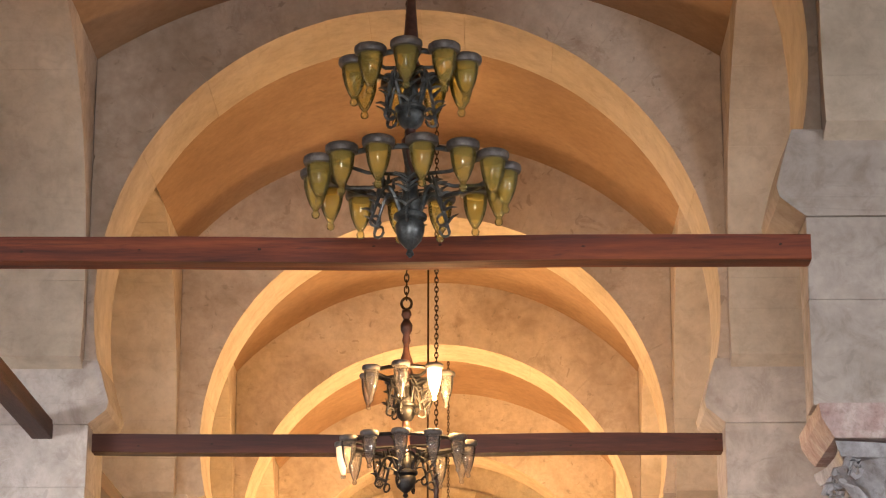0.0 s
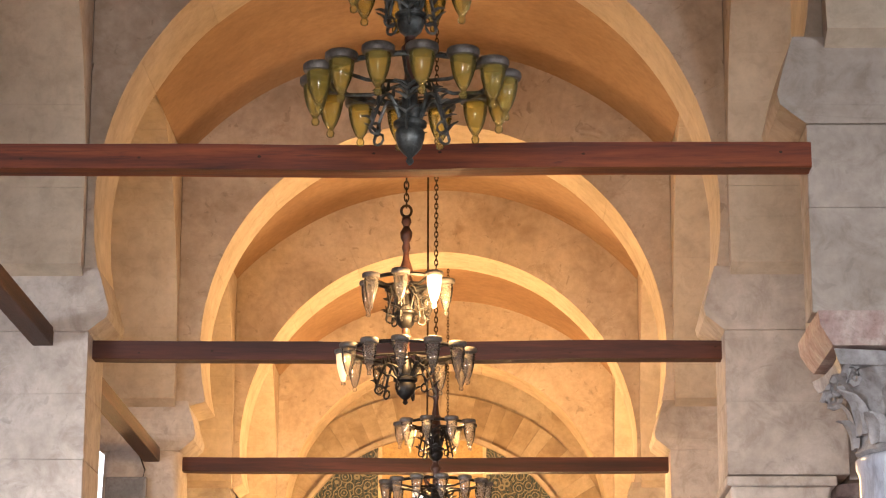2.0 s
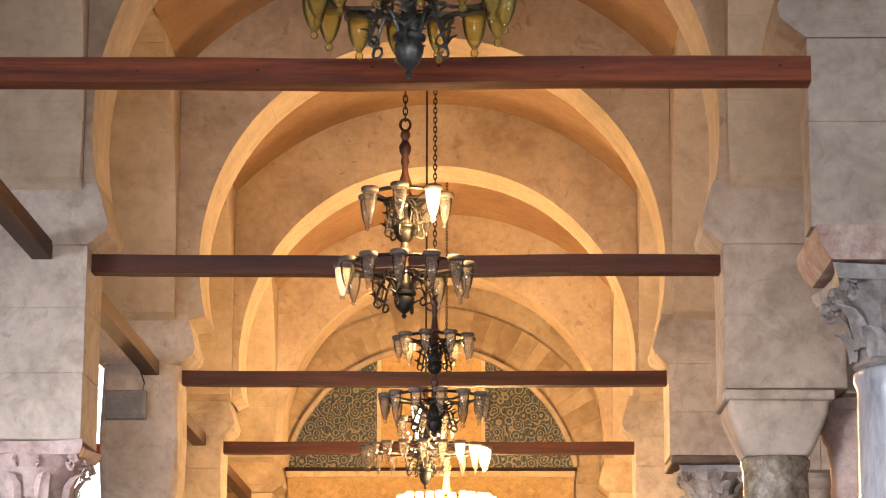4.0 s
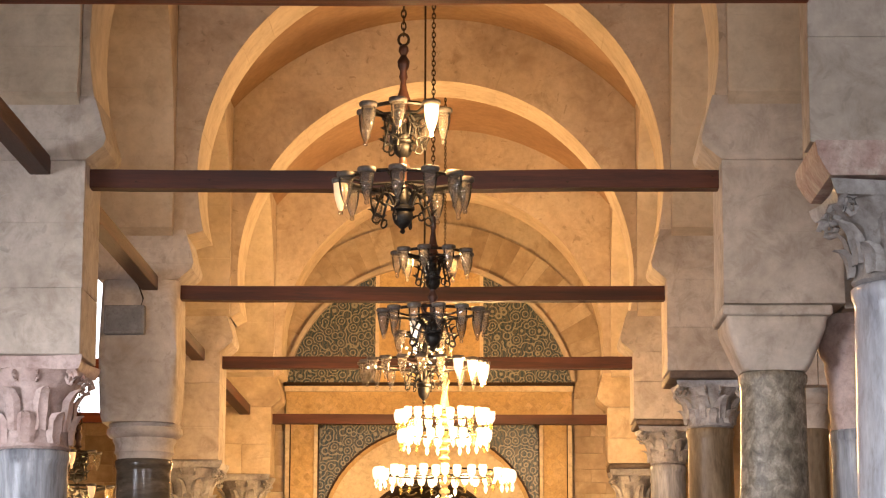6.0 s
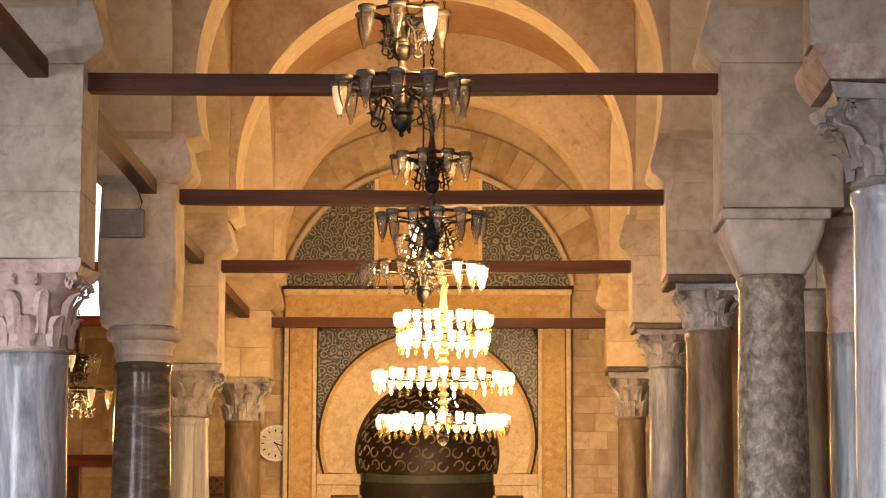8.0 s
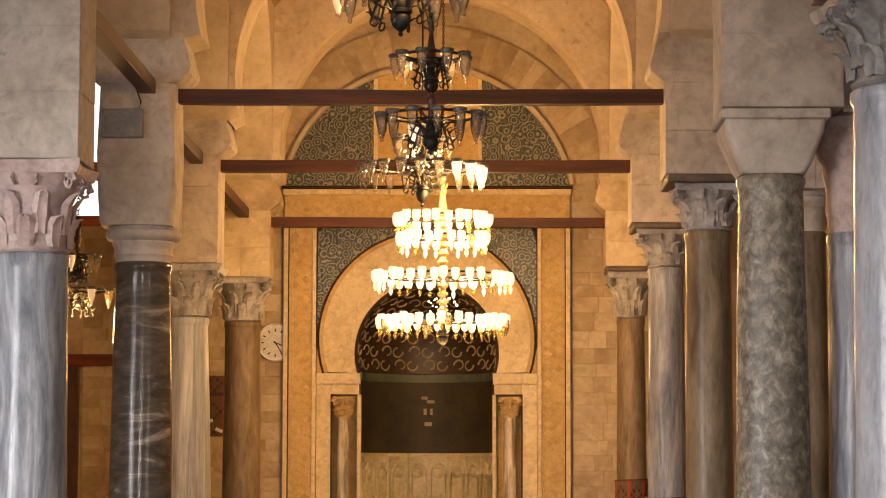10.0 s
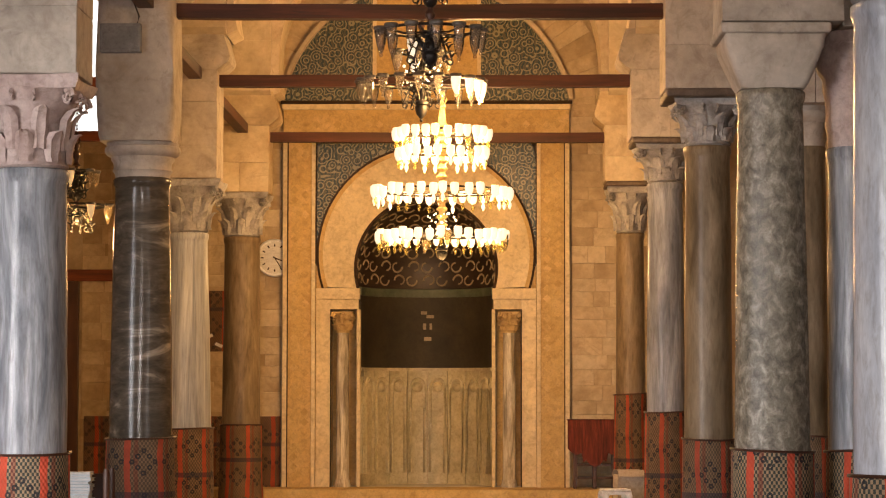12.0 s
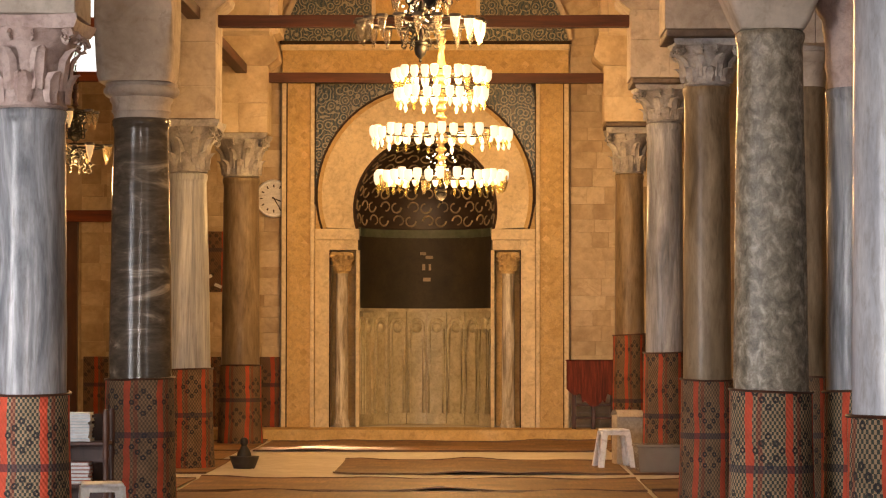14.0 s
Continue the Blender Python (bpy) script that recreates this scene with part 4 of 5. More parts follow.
part("fillet", bm, LINE, mih, smooth=True)
bm = bmesh.new(); box(bm, -0.047, 0.047, -0.008, 0.006, -0.047, 0.047, 0, pose(0, 0, 0, 0, 45, 0))
LOZENGE = mesh_of(bm, "lozenge", STUCCO)
# springing moulding, side walls with the alcoves of the two columns
for s in (-1, 1):
    for nm, x0, x1, z0, z1, y0, mt in (("impost_moulding", jamb - 0.02, 1.73, 2.90, ZS, -0.09, STUCCO_PALE), ("side_panel", 1.49, 1.73, Z0, 2.90, -0.05, STUCCO_PALE),
                                       ("side_panel", jamb, 1.49, 2.74, 2.90, -0.05, STUCCO_PALE), ("alcove_back", jamb + 0.05, 1.49, Z0, 2.74, 0.5, STUCCO),
                                       ("jamb", jamb - 0.03, jamb + 0.03, Z0, 2.74, 0.0, STUCCO_PALE)):
        bm = bmesh.new(); box(bm, s * x0, s * x1, y0, 0.56, z0, z1, 0.006); part(nm, bm, mt, mih)
    bm = bmesh.new(); box(bm, s * 1.485, s * 1.505, -0.056, 0.0, Z0, 2.74); part("dark_line", bm, LINE, mih)
    # tall carved frame
    xc = s * 2.0
    for nm, x0, x1, y0, mt in (("frame_pilaster", 1.735, 2.25, -0.10, STUCCO), ("frame_fillet", 1.735, 1.80, -0.14, STUCCO_PALE), ("frame_fillet", 2.17, 2.25, -0.15, STUCCO_PALE)):
        bm = bmesh.new(); box(bm, s * x0, s * x1, y0, 0.1, Z0, 5.36, 0.006); part(nm, bm, mt, mih)
    bm = bmesh.new(); box(bm, s * 1.722, s * 1.737, -0.145, 0.0, 3.45, 5.36); part("dark_line", bm, LINE, mih)
    bm = bmesh.new(); box(bm, s * 2.165, s * 2.18, -0.156, 0.0, Z0, 5.36); part("dark_line", bm, LINE, mih)
    # carving in the frame: small raised lozenges
    for k in range(34):
        z = 0.12 + k * 0.155
        for dx in (-0.085, 0.085):
            part("lozenge", LOZENGE, STUCCO, mih, at=(s * 1.985 + dx, -0.104, z + (0.077 if dx > 0 else 0)))
bm = bmesh.new(); box(bm, -2.25, 2.25, -0.10, 0.1, 5.362, 5.95, 0.006); part("frame_head", bm, STUCCO, mih)
for z0, z1 in ((5.362, 5.42), (5.88, 5.97)):
    bm = bmesh.new(); box(bm, -2.27, 2.27, -0.15, 0.1, z0, z1, 0.008); part("frame_fillet", bm, STUCCO_PALE, mih)
for k in range(26):
    part("lozenge", LOZENGE, STUCCO, mih, at=(-2.06 + k * 0.165, -0.104, 5.65))


def shell(bm, r, z0, z1, a0=0, a1=180, n=48, back=0.1, thick=0.06):
    """A curved slab of the niche, seen from inside."""
    rows = []
    for rad in (r, r + thick):
        for z in (z0, z1):
            rows.append([bm.verts.new((rad * math.cos(radians(a0 + (a1 - a0) * k / n)), back + rad * math.sin(radians(a0 + (a1 - a0) * k / n)), z)) for k in range(n + 1)])
    a, b, c, d = rows
    for k in range(n):
        for p, q in ((a, b), (c, d), (a, c), (b, d)):
            bm.faces.new((p[k], p[k + 1], q[k + 1], q[k]))
    for k in (0, n):
        bm.faces.new((a[k], b[k], d[k], c[k]))


RN = jamb - 0.02
PAN = 10
for k in range(PAN):
    a0, a1 = 180 * k / PAN, 180 * (k + 1) / PAN
    bm = bmesh.new(); shell(bm, RN, Z0, 1.80, a0 + 0.3, a1 - 0.3, 8)
    pan = part("marble_panel", bm, MARBLE_PALE, mih, smooth=True)
    am, wd = radians((a0 + a1) / 2), radians(a1 - a0) * 0.36
    bm = bmesh.new()
    pts = [((RN - 0.012) * math.cos(am + wd), 0.1 + (RN - 0.012) * math.sin(am + wd), 0.15)]
    for q in range(9):
        b = math.pi * q / 8
        aa = am + wd * math.cos(b)
        pts.append(((RN - 0.012) * math.cos(aa), 0.1 + (RN - 0.012) * math.sin(aa), 1.50 + 0.16 * math.sin(b)))
    pts.append(((RN - 0.012) * math.cos(am - wd), 0.1 + (RN - 0.012) * math.sin(am - wd), 0.15))
    tube(bm, pts, 0.028, 6)
    part("blind_arch", bm, MARBLE_PALE, pan, "raised blind arch", smooth=True)
    bm = bmesh.new()
    lathe(bm, [(0.085, 0), (0.076, 0.02), (0.045, 0.042), (0.01, 0.05)], 14)
    bmesh.ops.transform(bm, matrix=Matrix.Translation(((RN - 0.0) * math.cos(am), 0.1 + (RN - 0.0) * math.sin(am), 1.52)) @ Matrix.Rotation(am - math.pi / 2, 4, "Z") @ Matrix.Rotation(radians(90), 4, "X"), verts=bm.verts)
    part("shell_boss", bm, MARBLE_PALE, pan, smooth=True)
bm = bmesh.new(); shell(bm, RN - 0.03, 1.78, 1.83, 0, 180); part("cornice", bm, MARBLE_PALE, mih, smooth=True)
bm = bmesh.new(); shell(bm, RN - 0.005, 1.83, 2.97, 0, 180); part("niche_band", bm, NICHE_BAND, mih, "dark inscribed niche band", smooth=True)
# unreadable lettering on the dark band, as plain bars
for k, (x, z, w, h) in enumerate(((-0.06, 2.72, 0.10, 0.05), (0.04, 2.66, 0.12, 0.05), (-0.05, 2.5, 0.05, 0.10), (0.05, 2.5, 0.04, 0.10), (0.0, 2.3, 0.12, 0.06))):
    y = 0.1 + math.sqrt((RN - 0.012) ** 2 - x * x)
    bm = bmesh.new(); box(bm, x - w / 2, x + w / 2, y - 0.008, y, z - h / 2, z + h / 2)
    part("inscription_bar", bm, VINE, mih, "faint ochre lettering bar")
bm = bmesh.new(); shell(bm, RN - 0.02, 2.97, 3.10, 0, 180); part("green_band", bm, GREENBAND, mih, "dull green band", smooth=True)
# half-dome and its vines
bm = bmesh.new()
rows = []
for q in range(17):
    el = radians(-14 + 104 * q / 16)
    rows.append([bm.verts.new((AR * math.cos(el) * math.cos(math.pi * k / 40), 0.1 + AR * math.cos(el) * math.sin(math.pi * k / 40), ZC + AR * math.sin(el))) for k in range(41)])
for a, b in zip(rows, rows[1:]):
    for k in range(40):
        bm.faces.new((a[k], a[k + 1], b[k + 1], b[k]))
r2 = bmesh.ops.extrude_face_region(bm, geom=bm.faces[:])
for v in r2["geom"]:
    if isinstance(v, bmesh.types.BMVert):
        d = v.co - Vector((0, 0.1, ZC))
        v.co += d.normalized() * 0.05
part("half_dome", bm, CONCH_GROUND, mih, "dark painted half-dome", smooth=True)
for row in range(8):
    el0 = -7 + row * 11.5
    cnt = max(2, int(8 * math.cos(radians(el0))))
    for k in range(cnt):
        az0 = 180 * (k + 0.25 + 0.5 * (row % 2)) / cnt
        bm = bmesh.new()
        for turn in (0, 1):
            pts = []
            for q in range(13):
                t = q / 12
                ang = math.pi * 1.5 * t + turn * math.pi
                du = (1 - 0.35 * t) * math.cos(ang) * 5.0 + (5.0 if turn == 0 else -5.0)
                dv = (1 - 0.35 * t) * math.sin(ang) * 5.0
                el, az = radians(el0 + dv), radians(az0 + du / max(0.3, math.cos(radians(el0))))
                az = min(max(az, 0.02), math.pi - 0.02)
                pts.append(((AR - 0.004) * math.cos(el) * math.cos(az), 0.1 + (AR - 0.004) * math.cos(el) * math.sin(az), ZC + (AR - 0.004) * math.sin(el)))
            tube(bm, pts, 0.017, 4, 0.75)
        part("vine_scroll", bm, VINE, mih, "curling ochre scroll", smooth=True)


for s in (-1, 1):
    x = MX + s * 1.305
    c = thing("niche_column", "slim veined marble column with a gilt leaf capital beside the niche", "column", "niche columns", at=(x, YW - 0.03, Z0))
    bm = bmesh.new(); lathe(bm, [(0.13, 0), (0.13, 0.05), (0.115, 0.07), (0.12, 0.10), (0.102, 0.13), (0.103, 1.2), (0.095, 2.36), (0.10, 2.38), (0.10, 2.41)], 24)
    part("shaft", bm, MARBLE_VEIN, c, smooth=True)
    part("capital", corinthian(0.095, 0.15, 0.33, 5), STUCCO, c, "carved gilt capital", smooth=True, at=(0, 0, 2.41))

# tiled lunette over the frame
lun = thing("lunette", "blind lunette of dark arabesque tiles over the niche", "lunette", at=(MX, YW, 0))
LR, LZ, LB = 2.29, 5.61, 6.04


def lunette_piece(x0, x1, zb, n=16):
    top = [(x0 + (x1 - x0) * k / n) for k in range(n + 1)]
    line = [(x, max(zb + 0.01, LZ + math.sqrt(max(0.0, LR * LR - x * x)))) for x in top]
    return [(x0, zb), *[(x, z) for x, z in line], (x1, zb)][::-1]


for x0, x1, mt, lab, y in ((-2.24, -0.83, TILE, "dark arabesque tiles", -0.03), (-0.81, 0.82, STUCCO, "plain orange stucco strip", -0.02), (0.84, 2.24, TILE, "dark arabesque tiles", -0.03)):
    bm = bmesh.new(); prism(bm, lunette_piece(x0, x1, LB), y, 0.1); part("lunette_panel", bm, mt, lun, lab)
for x in (-0.82, 0.83):
    bm = bmesh.new(); box(bm, x - 0.03, x + 0.03, -0.05, 0.02, LB, 7.75); part("fillet", bm, STUCCO_PALE, lun)
bm = bmesh.new(); box(bm, -2.3, 2.3, -0.06, 0.02, 5.985, LB - 0.004); part("dark_line", bm, LINE, lun)
a0 = math.degrees(math.asin((LB - LZ) / LR))
bm = bmesh.new(); strip_solid(bm, arc_line(0, LZ, LR, a0, 180 - a0, 32), arc_line(0, LZ, LR + 0.07, a0, 180 - a0, 32), -0.16, 0.1)
part("arch_moulding", bm, SOFFIT, lun, smooth=True)
rv = random.Random(31)
cuts = [a0]
while cuts[-1] < 180 - a0 - 5:
    cuts.append(cuts[-1] + rv.uniform(4.2, 6.6))
cuts[-1] = 180 - a0
for a, b in zip(cuts, cuts[1:]):
    bm = bmesh.new()
    strip_solid(bm, arc_line(0, LZ, LR + 0.072, a + 0.035, b - 0.035, 3), arc_line(0, LZ, LR + 0.70, a + 0.035, b - 0.035, 3), -0.045 - rv.uniform(0, 0.006), 0.1)
    part("voussoir", bm, STONE_WARM, lun)

# ---------------------------------------------------------------- chandeliers
def glass_mesh(material, s, name, tall=1.0):
    """A bell-shaped glass, full in the shoulder and drawn in to a narrow foot."""
    h = s * tall
    bm = bmesh.new()
    lathe(bm, [(0.010 * s, -0.200 * h), (0.016 * s, -0.190 * h), (0.027 * s, -0.165 * h), (0.041 * s, -0.120 * h), (0.050 * s, -0.070 * h), (0.053 * s, -0.03 * h), (0.052 * s, 0.0),
               (0.049 * s, 0.0), (0.050 * s, -0.03 * h), (0.047 * s, -0.070 * h), (0.038 * s, -0.120 * h), (0.024 * s, -0.163 * h), (0.006 * s, -0.185 * h)], 18)
    return mesh_of(bm, name, material, True)


def rim_mesh(s):
    bm = bmesh.new()
    lathe(bm, [(0.052 * s, -0.012 * s), (0.064 * s, -0.008 * s), (0.068 * s, 0.004 * s), (0.067 * s, 0.020 * s), (0.060 * s, 0.026 * s), (0.045 * s, 0.022 * s)], 18)
    return mesh_of(bm, "rim", RIM, True)


def bulb_mesh(material, s):
    """A short cup of lit glass for the great chandelier."""
    bm = bmesh.new()
    lathe(bm, [(0.012 * s, -0.10 * s), (0.034 * s, -0.085 * s), (0.050 * s, -0.04 * s), (0.054 * s, 0.02 * s), (0.046 * s, 0.05 * s), (0.02 * s, 0.055 * s)], 14)
    return mesh_of(bm, "lamp_glass", material, True)


def drop_mesh(material, s):
    bm = bmesh.new()
    lathe(bm, [(0.008 * s, 0.0), (0.012 * s, -0.006 * s), (0.018 * s, -0.018 * s), (0.015 * s, -0.032 * s), (0.004 * s, -0.038 * s)], 12)
    return mesh_of(bm, "finial", material, True)


def chain_part(parent, x, y, z0, z1, link=0.06, r=0.0055, label="rusty iron chain"):
    bm = bmesh.new()
    n = max(1, int((z1 - z0) / (link * 0.72)))
    for k in range(n):
        zc = z0 + (k + 0.5) * (z1 - z0) / n
        pts = []
        for q in range(11):
            a = 2 * math.pi * q / 10
            u, v = 0.34 * link * math.cos(a) * 0.72, 0.5 * link * math.sin(a)
            pts.append((x + (u if k % 2 else 0), y + (0 if k % 2 else u), zc + v))
        tube(bm, pts, r, 5)
    return part("chain", bm, IRON, parent, label, smooth=True)


def curl(bm, a, r0, r1, z, h, rad=0.008):
    """A bronze scroll arm standing out from the stem."""
    pts = []
    for k in range(18):
        t = k / 17
        r = r0 + (r1 - r0) * t
        zz = z + h * math.sin(t * math.pi * 1.1) - 0.03 * t
        pts.append((r * math.cos(a), r * math.sin(a), zz))
    for k in range(10):
        t = k / 9
        an = 2.2 * math.pi * t
        q = 0.04 * (1 - 0.7 * t)
        rr = r1 - q + q * math.cos(an) + 0.0
        pts.append((rr * math.cos(a), rr * math.sin(a), pts[17][2] + q * math.sin(an)))
    tube(bm, pts, rad, 5, 0.6)


def pendant_mesh(material, s):
    """A long teardrop hanging under a lamp."""
    bm = bmesh.new()
    lathe(bm, [(0.005 * s, 0.0), (0.010 * s, -0.015 * s), (0.022 * s, -0.045 * s), (0.026 * s, -0.065 * s), (0.016 * s, -0.095 * s), (0.004 * s, -0.12 * s)], 10)
    return mesh_of(bm, "pendant", material, True)


def chandelier(x, y, tiers, bottom, hook, glass_mat, label, lit=(), lit_mat=None, stem_mat=TURNED, crystals=0, turn0=0.0, lamp=1.0, foliage=True, drop_mat=None, cups=False, soft_lit=(), tall=1.0, metal=BRONZE_DARK, cord=False):
    """Rings of hanging glass lamps on a turned stem. tiers: rim height, radius, count, from the top."""
    ch = thing("chandelier", label, "chandelier", "chandeliers of the nave", at=(x, y, 0))
    zt, zl = tiers[0][0], tiers[-1][0]
    bm = bmesh.new()
    prof = [(0.008, hook - zl), (0.03, hook - 0.02 - zl), (0.035, hook - 0.05 - zl), (0.02, hook - 0.08 - zl), (0.042, hook - 0.12 - zl), (0.038, hook - 0.16 - zl), (0.022, hook - 0.19 - zl), (0.03, hook - 0.23 - zl), (0.018, hook - 0.26 - zl), (0.024, zt + 0.75 * (hook - 0.26 - zt) - zl), (0.036, zt + 0.35 * (hook - 0.26 - zt) - zl), (0.050, zt + 0.07 - zl), (0.034, zt + 0.04 - zl), (0.05, zt - zl)]
    z = zt - zl - 0.07
    while z > 0.06:
        prof += [(0.028, z + 0.04), (0.045, z + 0.02), (0.045, z), (0.024, z - 0.03)]
        z -= 0.11
    prof += [(0.03, -0.02), (0.04, -0.05)]
    prof = sorted({round(h, 4): r for r, h in prof}.items(), reverse=False)
    lathe(bm, [(r * (1.7 if cups else 1.0), h + zl) for h, r in prof], 16)
    part("stem", bm, stem_mat, ch, "turned dark stem", smooth=True)
    # bowl at the foot with leafy scrolls
    bm = bmesh.new()
    hb = zl - bottom
    urn = ((0.006, 0), (0.02, 0.04), (0.012, 0.09), (0.03, 0.13), (0.055, 0.20), (0.068, 0.30), (0.071, 0.38), (0.060, 0.42), (0.080, 0.45), (0.080, 0.50), (0.055, 0.54), (0.062, 0.62), (0.040, 0.72), (0.03, 1.0))
    lathe(bm, [(r, bottom + hb * t) for r, t in urn], 20)
    part("bowl", bm, metal, ch, "dark bronze bowl", smooth=True)
    if foliage:
        bm = bmesh.new()
        lathe(bm, [(r * 0.95, zt - 0.36 + 0.30 * t) for r, t in urn], 20)
        part("upper_bowl", bm, metal, ch, "dark bronze vase", smooth=True)
        for zc, r, _ in tiers[-2:]:
            for k in range(6):
                bm = bmesh.new()
                a = turn0 + k * math.pi / 3
                curl(bm, a, 0.05, min(r * 0.5, 0.21), zc - 0.20, 0.13, 0.011)
                arm = part("scroll_arm", bm, metal, ch, "leafy bronze scroll arm", smooth=True)
                for q in range(5):
                    t = 0.25 + q * 0.17
                    rr = 0.05 + (min(r * 0.5, 0.21) - 0.05) * t
                    p = Vector((rr * math.cos(a), rr * math.sin(a), zc - 0.18 + 0.13 * math.sin(t * math.pi * 1.1) - 0.03 * t))
                    for sg in (-1, 1):
                        d = Vector((math.cos(a + sg * 1.2), math.sin(a + sg * 1.2), 0.6)) * 0.07
                        bm = bmesh.new()
                        tube(bm, [p, p + d * 0.5, p + d + Vector((0, 0, -0.015))], 0.011, 5, 0.25)
                        part("leaf", bm, metal, arm, smooth=True)
    rims = rim_mesh(lamp)
    gm, dm = glass_mesh(glass_mat, lamp, "lamp_glass", tall), drop_mesh(drop_mat or glass_mat, lamp)
    lm, ldm = (glass_mesh(lit_mat, lamp, "lamp_glass", tall), drop_mesh(LIT_SOFT, lamp)) if lit_mat else (None, None)
    sm = glass_mesh(LIT_SOFT, lamp, "lamp_glass", tall) if soft_lit else None
    if cups:
        lm, ldm = bulb_mesh(lit_mat, lamp), pendant_mesh(AMBER, lamp)
        bright = pendant_mesh(lit_mat, lamp)
    rl = random.Random(int(y * 7))
    for ti, (zc, r, n) in enumerate(tiers):
        bm = bmesh.new()
        seg = 48
        for rr, dz in ((r - 0.055 * lamp, 0.0),):
            pts = [(rr * math.cos(2 * math.pi * k / seg), rr * math.sin(2 * math.pi * k / seg), zc + 0.004 + dz) for k in range(seg + 1)]
            tube(bm, pts, 0.014, 6)
        part("ring", bm, metal, ch, "bronze lamp ring", smooth=True)
        for k in range(6):
            bm = bmesh.new()
            a = turn0 + k * math.pi / 3
            tube(bm, [(0.03 * math.cos(a), 0.03 * math.sin(a), zc - 0.01), (0.5 * r * math.cos(a), 0.5 * r * math.sin(a), zc - 0.03), ((r - 0.055) * math.cos(a), (r - 0.055) * math.sin(a), zc)], 0.010, 5)
            part("spoke", bm, metal, ch, smooth=True)
        for k in range(n):
            a = turn0 + 0.2 * ti + 2 * math.pi * k / n
            on = lit == "all" or (ti, k) in lit
            jit = rl.uniform(-0.025, 0.02) if cups else 0.0
            if cups:
                a += rl.uniform(-0.03, 0.03)
                on = rl.random() > 0.12
            soft = (ti, k) in soft_lit
            g = part("lamp_glass", sm if soft else lm if on else gm, None, ch, "glowing glass lamp" if on or soft else "", at=(r * math.cos(a), r * math.sin(a), zc + jit))
            if not cups:
                part("rim", rims, None, g)
            tip = ldm if on else dm
            if cups and (ti in (1, 2)) and rl.random() < 0.55:
                tip = bright
            part("finial", tip, None, g, at=(0, 0, -(0.09 if cups else 0.195 * tall) * lamp))
    # crystal drops, glowing in place of reflected sparkle
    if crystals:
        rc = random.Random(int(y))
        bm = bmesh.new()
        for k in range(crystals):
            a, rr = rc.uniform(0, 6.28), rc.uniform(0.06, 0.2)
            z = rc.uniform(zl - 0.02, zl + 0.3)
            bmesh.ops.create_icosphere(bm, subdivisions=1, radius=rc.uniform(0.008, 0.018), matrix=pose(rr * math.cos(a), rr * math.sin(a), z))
        tagged(part("crystals", bm, GLINT_GLOW, ch, "crystal drops, their glints made by glow"), kind="stuff")
    # hook and chain up to the ceiling
    bm = bmesh.new()
    tube(bm, [(0.035 * math.cos(2 * math.pi * k / 12), 0, hook + 0.03 + 0.04 * math.sin(2 * math.pi * k / 12)) for k in range(13)], 0.010, 6)
    part("hook", bm, IRON, ch, "iron ring", smooth=True)
    if cord:
        bm = bmesh.new()
        tube(bm, [(0, 0, hook + 0.05), (0.003, 0, 0.5 * (hook + ZCEIL)), (0, 0, ZCEIL)], 0.012, 6)
        part("cord", bm, IRON, ch, "straight dark hanging cord", smooth=True)
    else:
        chain_part(ch, 0, 0, hook + 0.06, ZCEIL)
    return ch


chandelier(-0.365, 10.8, ((5.625, 0.275, 9), (5.08, 0.455, 14)), 4.66, 6.30, AMBER, "dark bronze chandelier with two rings of amber glass lamps", turn0=-1.62, lamp=1.15, tall=0.76, metal=BRONZE)
chandelier(-0.545, 15.5, ((5.22, 0.27, 7), (4.735, 0.415, 12)), 4.38, 5.68, SMOKE, "dark chandelier with smoky glass lamps and one lamp lit", lit={(0, 0)}, lit_mat=LIT, turn0=-0.77, soft_lit={(1, 7)}, lamp=0.92, tall=1.06)
chandelier(-0.455, 20.6, ((5.15, 0.315, 9), (4.62, 0.445, 13)), 4.28, 5.62, SMOKE, "dark chandelier with smoky glass lamps, two lit at the back", lit={(0, 2), (1, 3)}, lit_mat=LIT, turn0=0.3, lamp=0.92)
chandelier(-0.68, 26.4, ((5.25, 0.30, 7), (4.92, 0.68, 20)), 4.47, 5.7, SMOKE, "broad bronze chandelier with crystals and a few lamps lit", lit={(1, k) for k in (16, 17, 18, 19, 0)} | {(0, 2)}, lit_mat=LIT, crystals=34, turn0=0.1, cord=True)
chandelier(-0.55, 32.5, ((5.01, 0.64, 26), (4.74, 0.60, 24), (4.20, 0.93, 36), (3.60, 0.87, 40)), 3.22, 5.6, CLEAR, "great lit chandelier with tiers of glowing glass lamps", lit="all", lit_mat=LIT, stem_mat=STUCCO, crystals=40, foliage=False, lamp=1.05, cups=True)
chandelier(-4.47, 26.0, ((3.88, 0.22, 6), (3.50, 0.38, 8)), 3.30, 4.20, CLEAR, "small wooden chandelier with clear glass lamps in the side aisle", lit={(0, 1), (0, 4), (1, 4), (1, 5), (1, 6)}, lit_mat=LIT_SOFT, turn0=0.4, lamp=0.8)
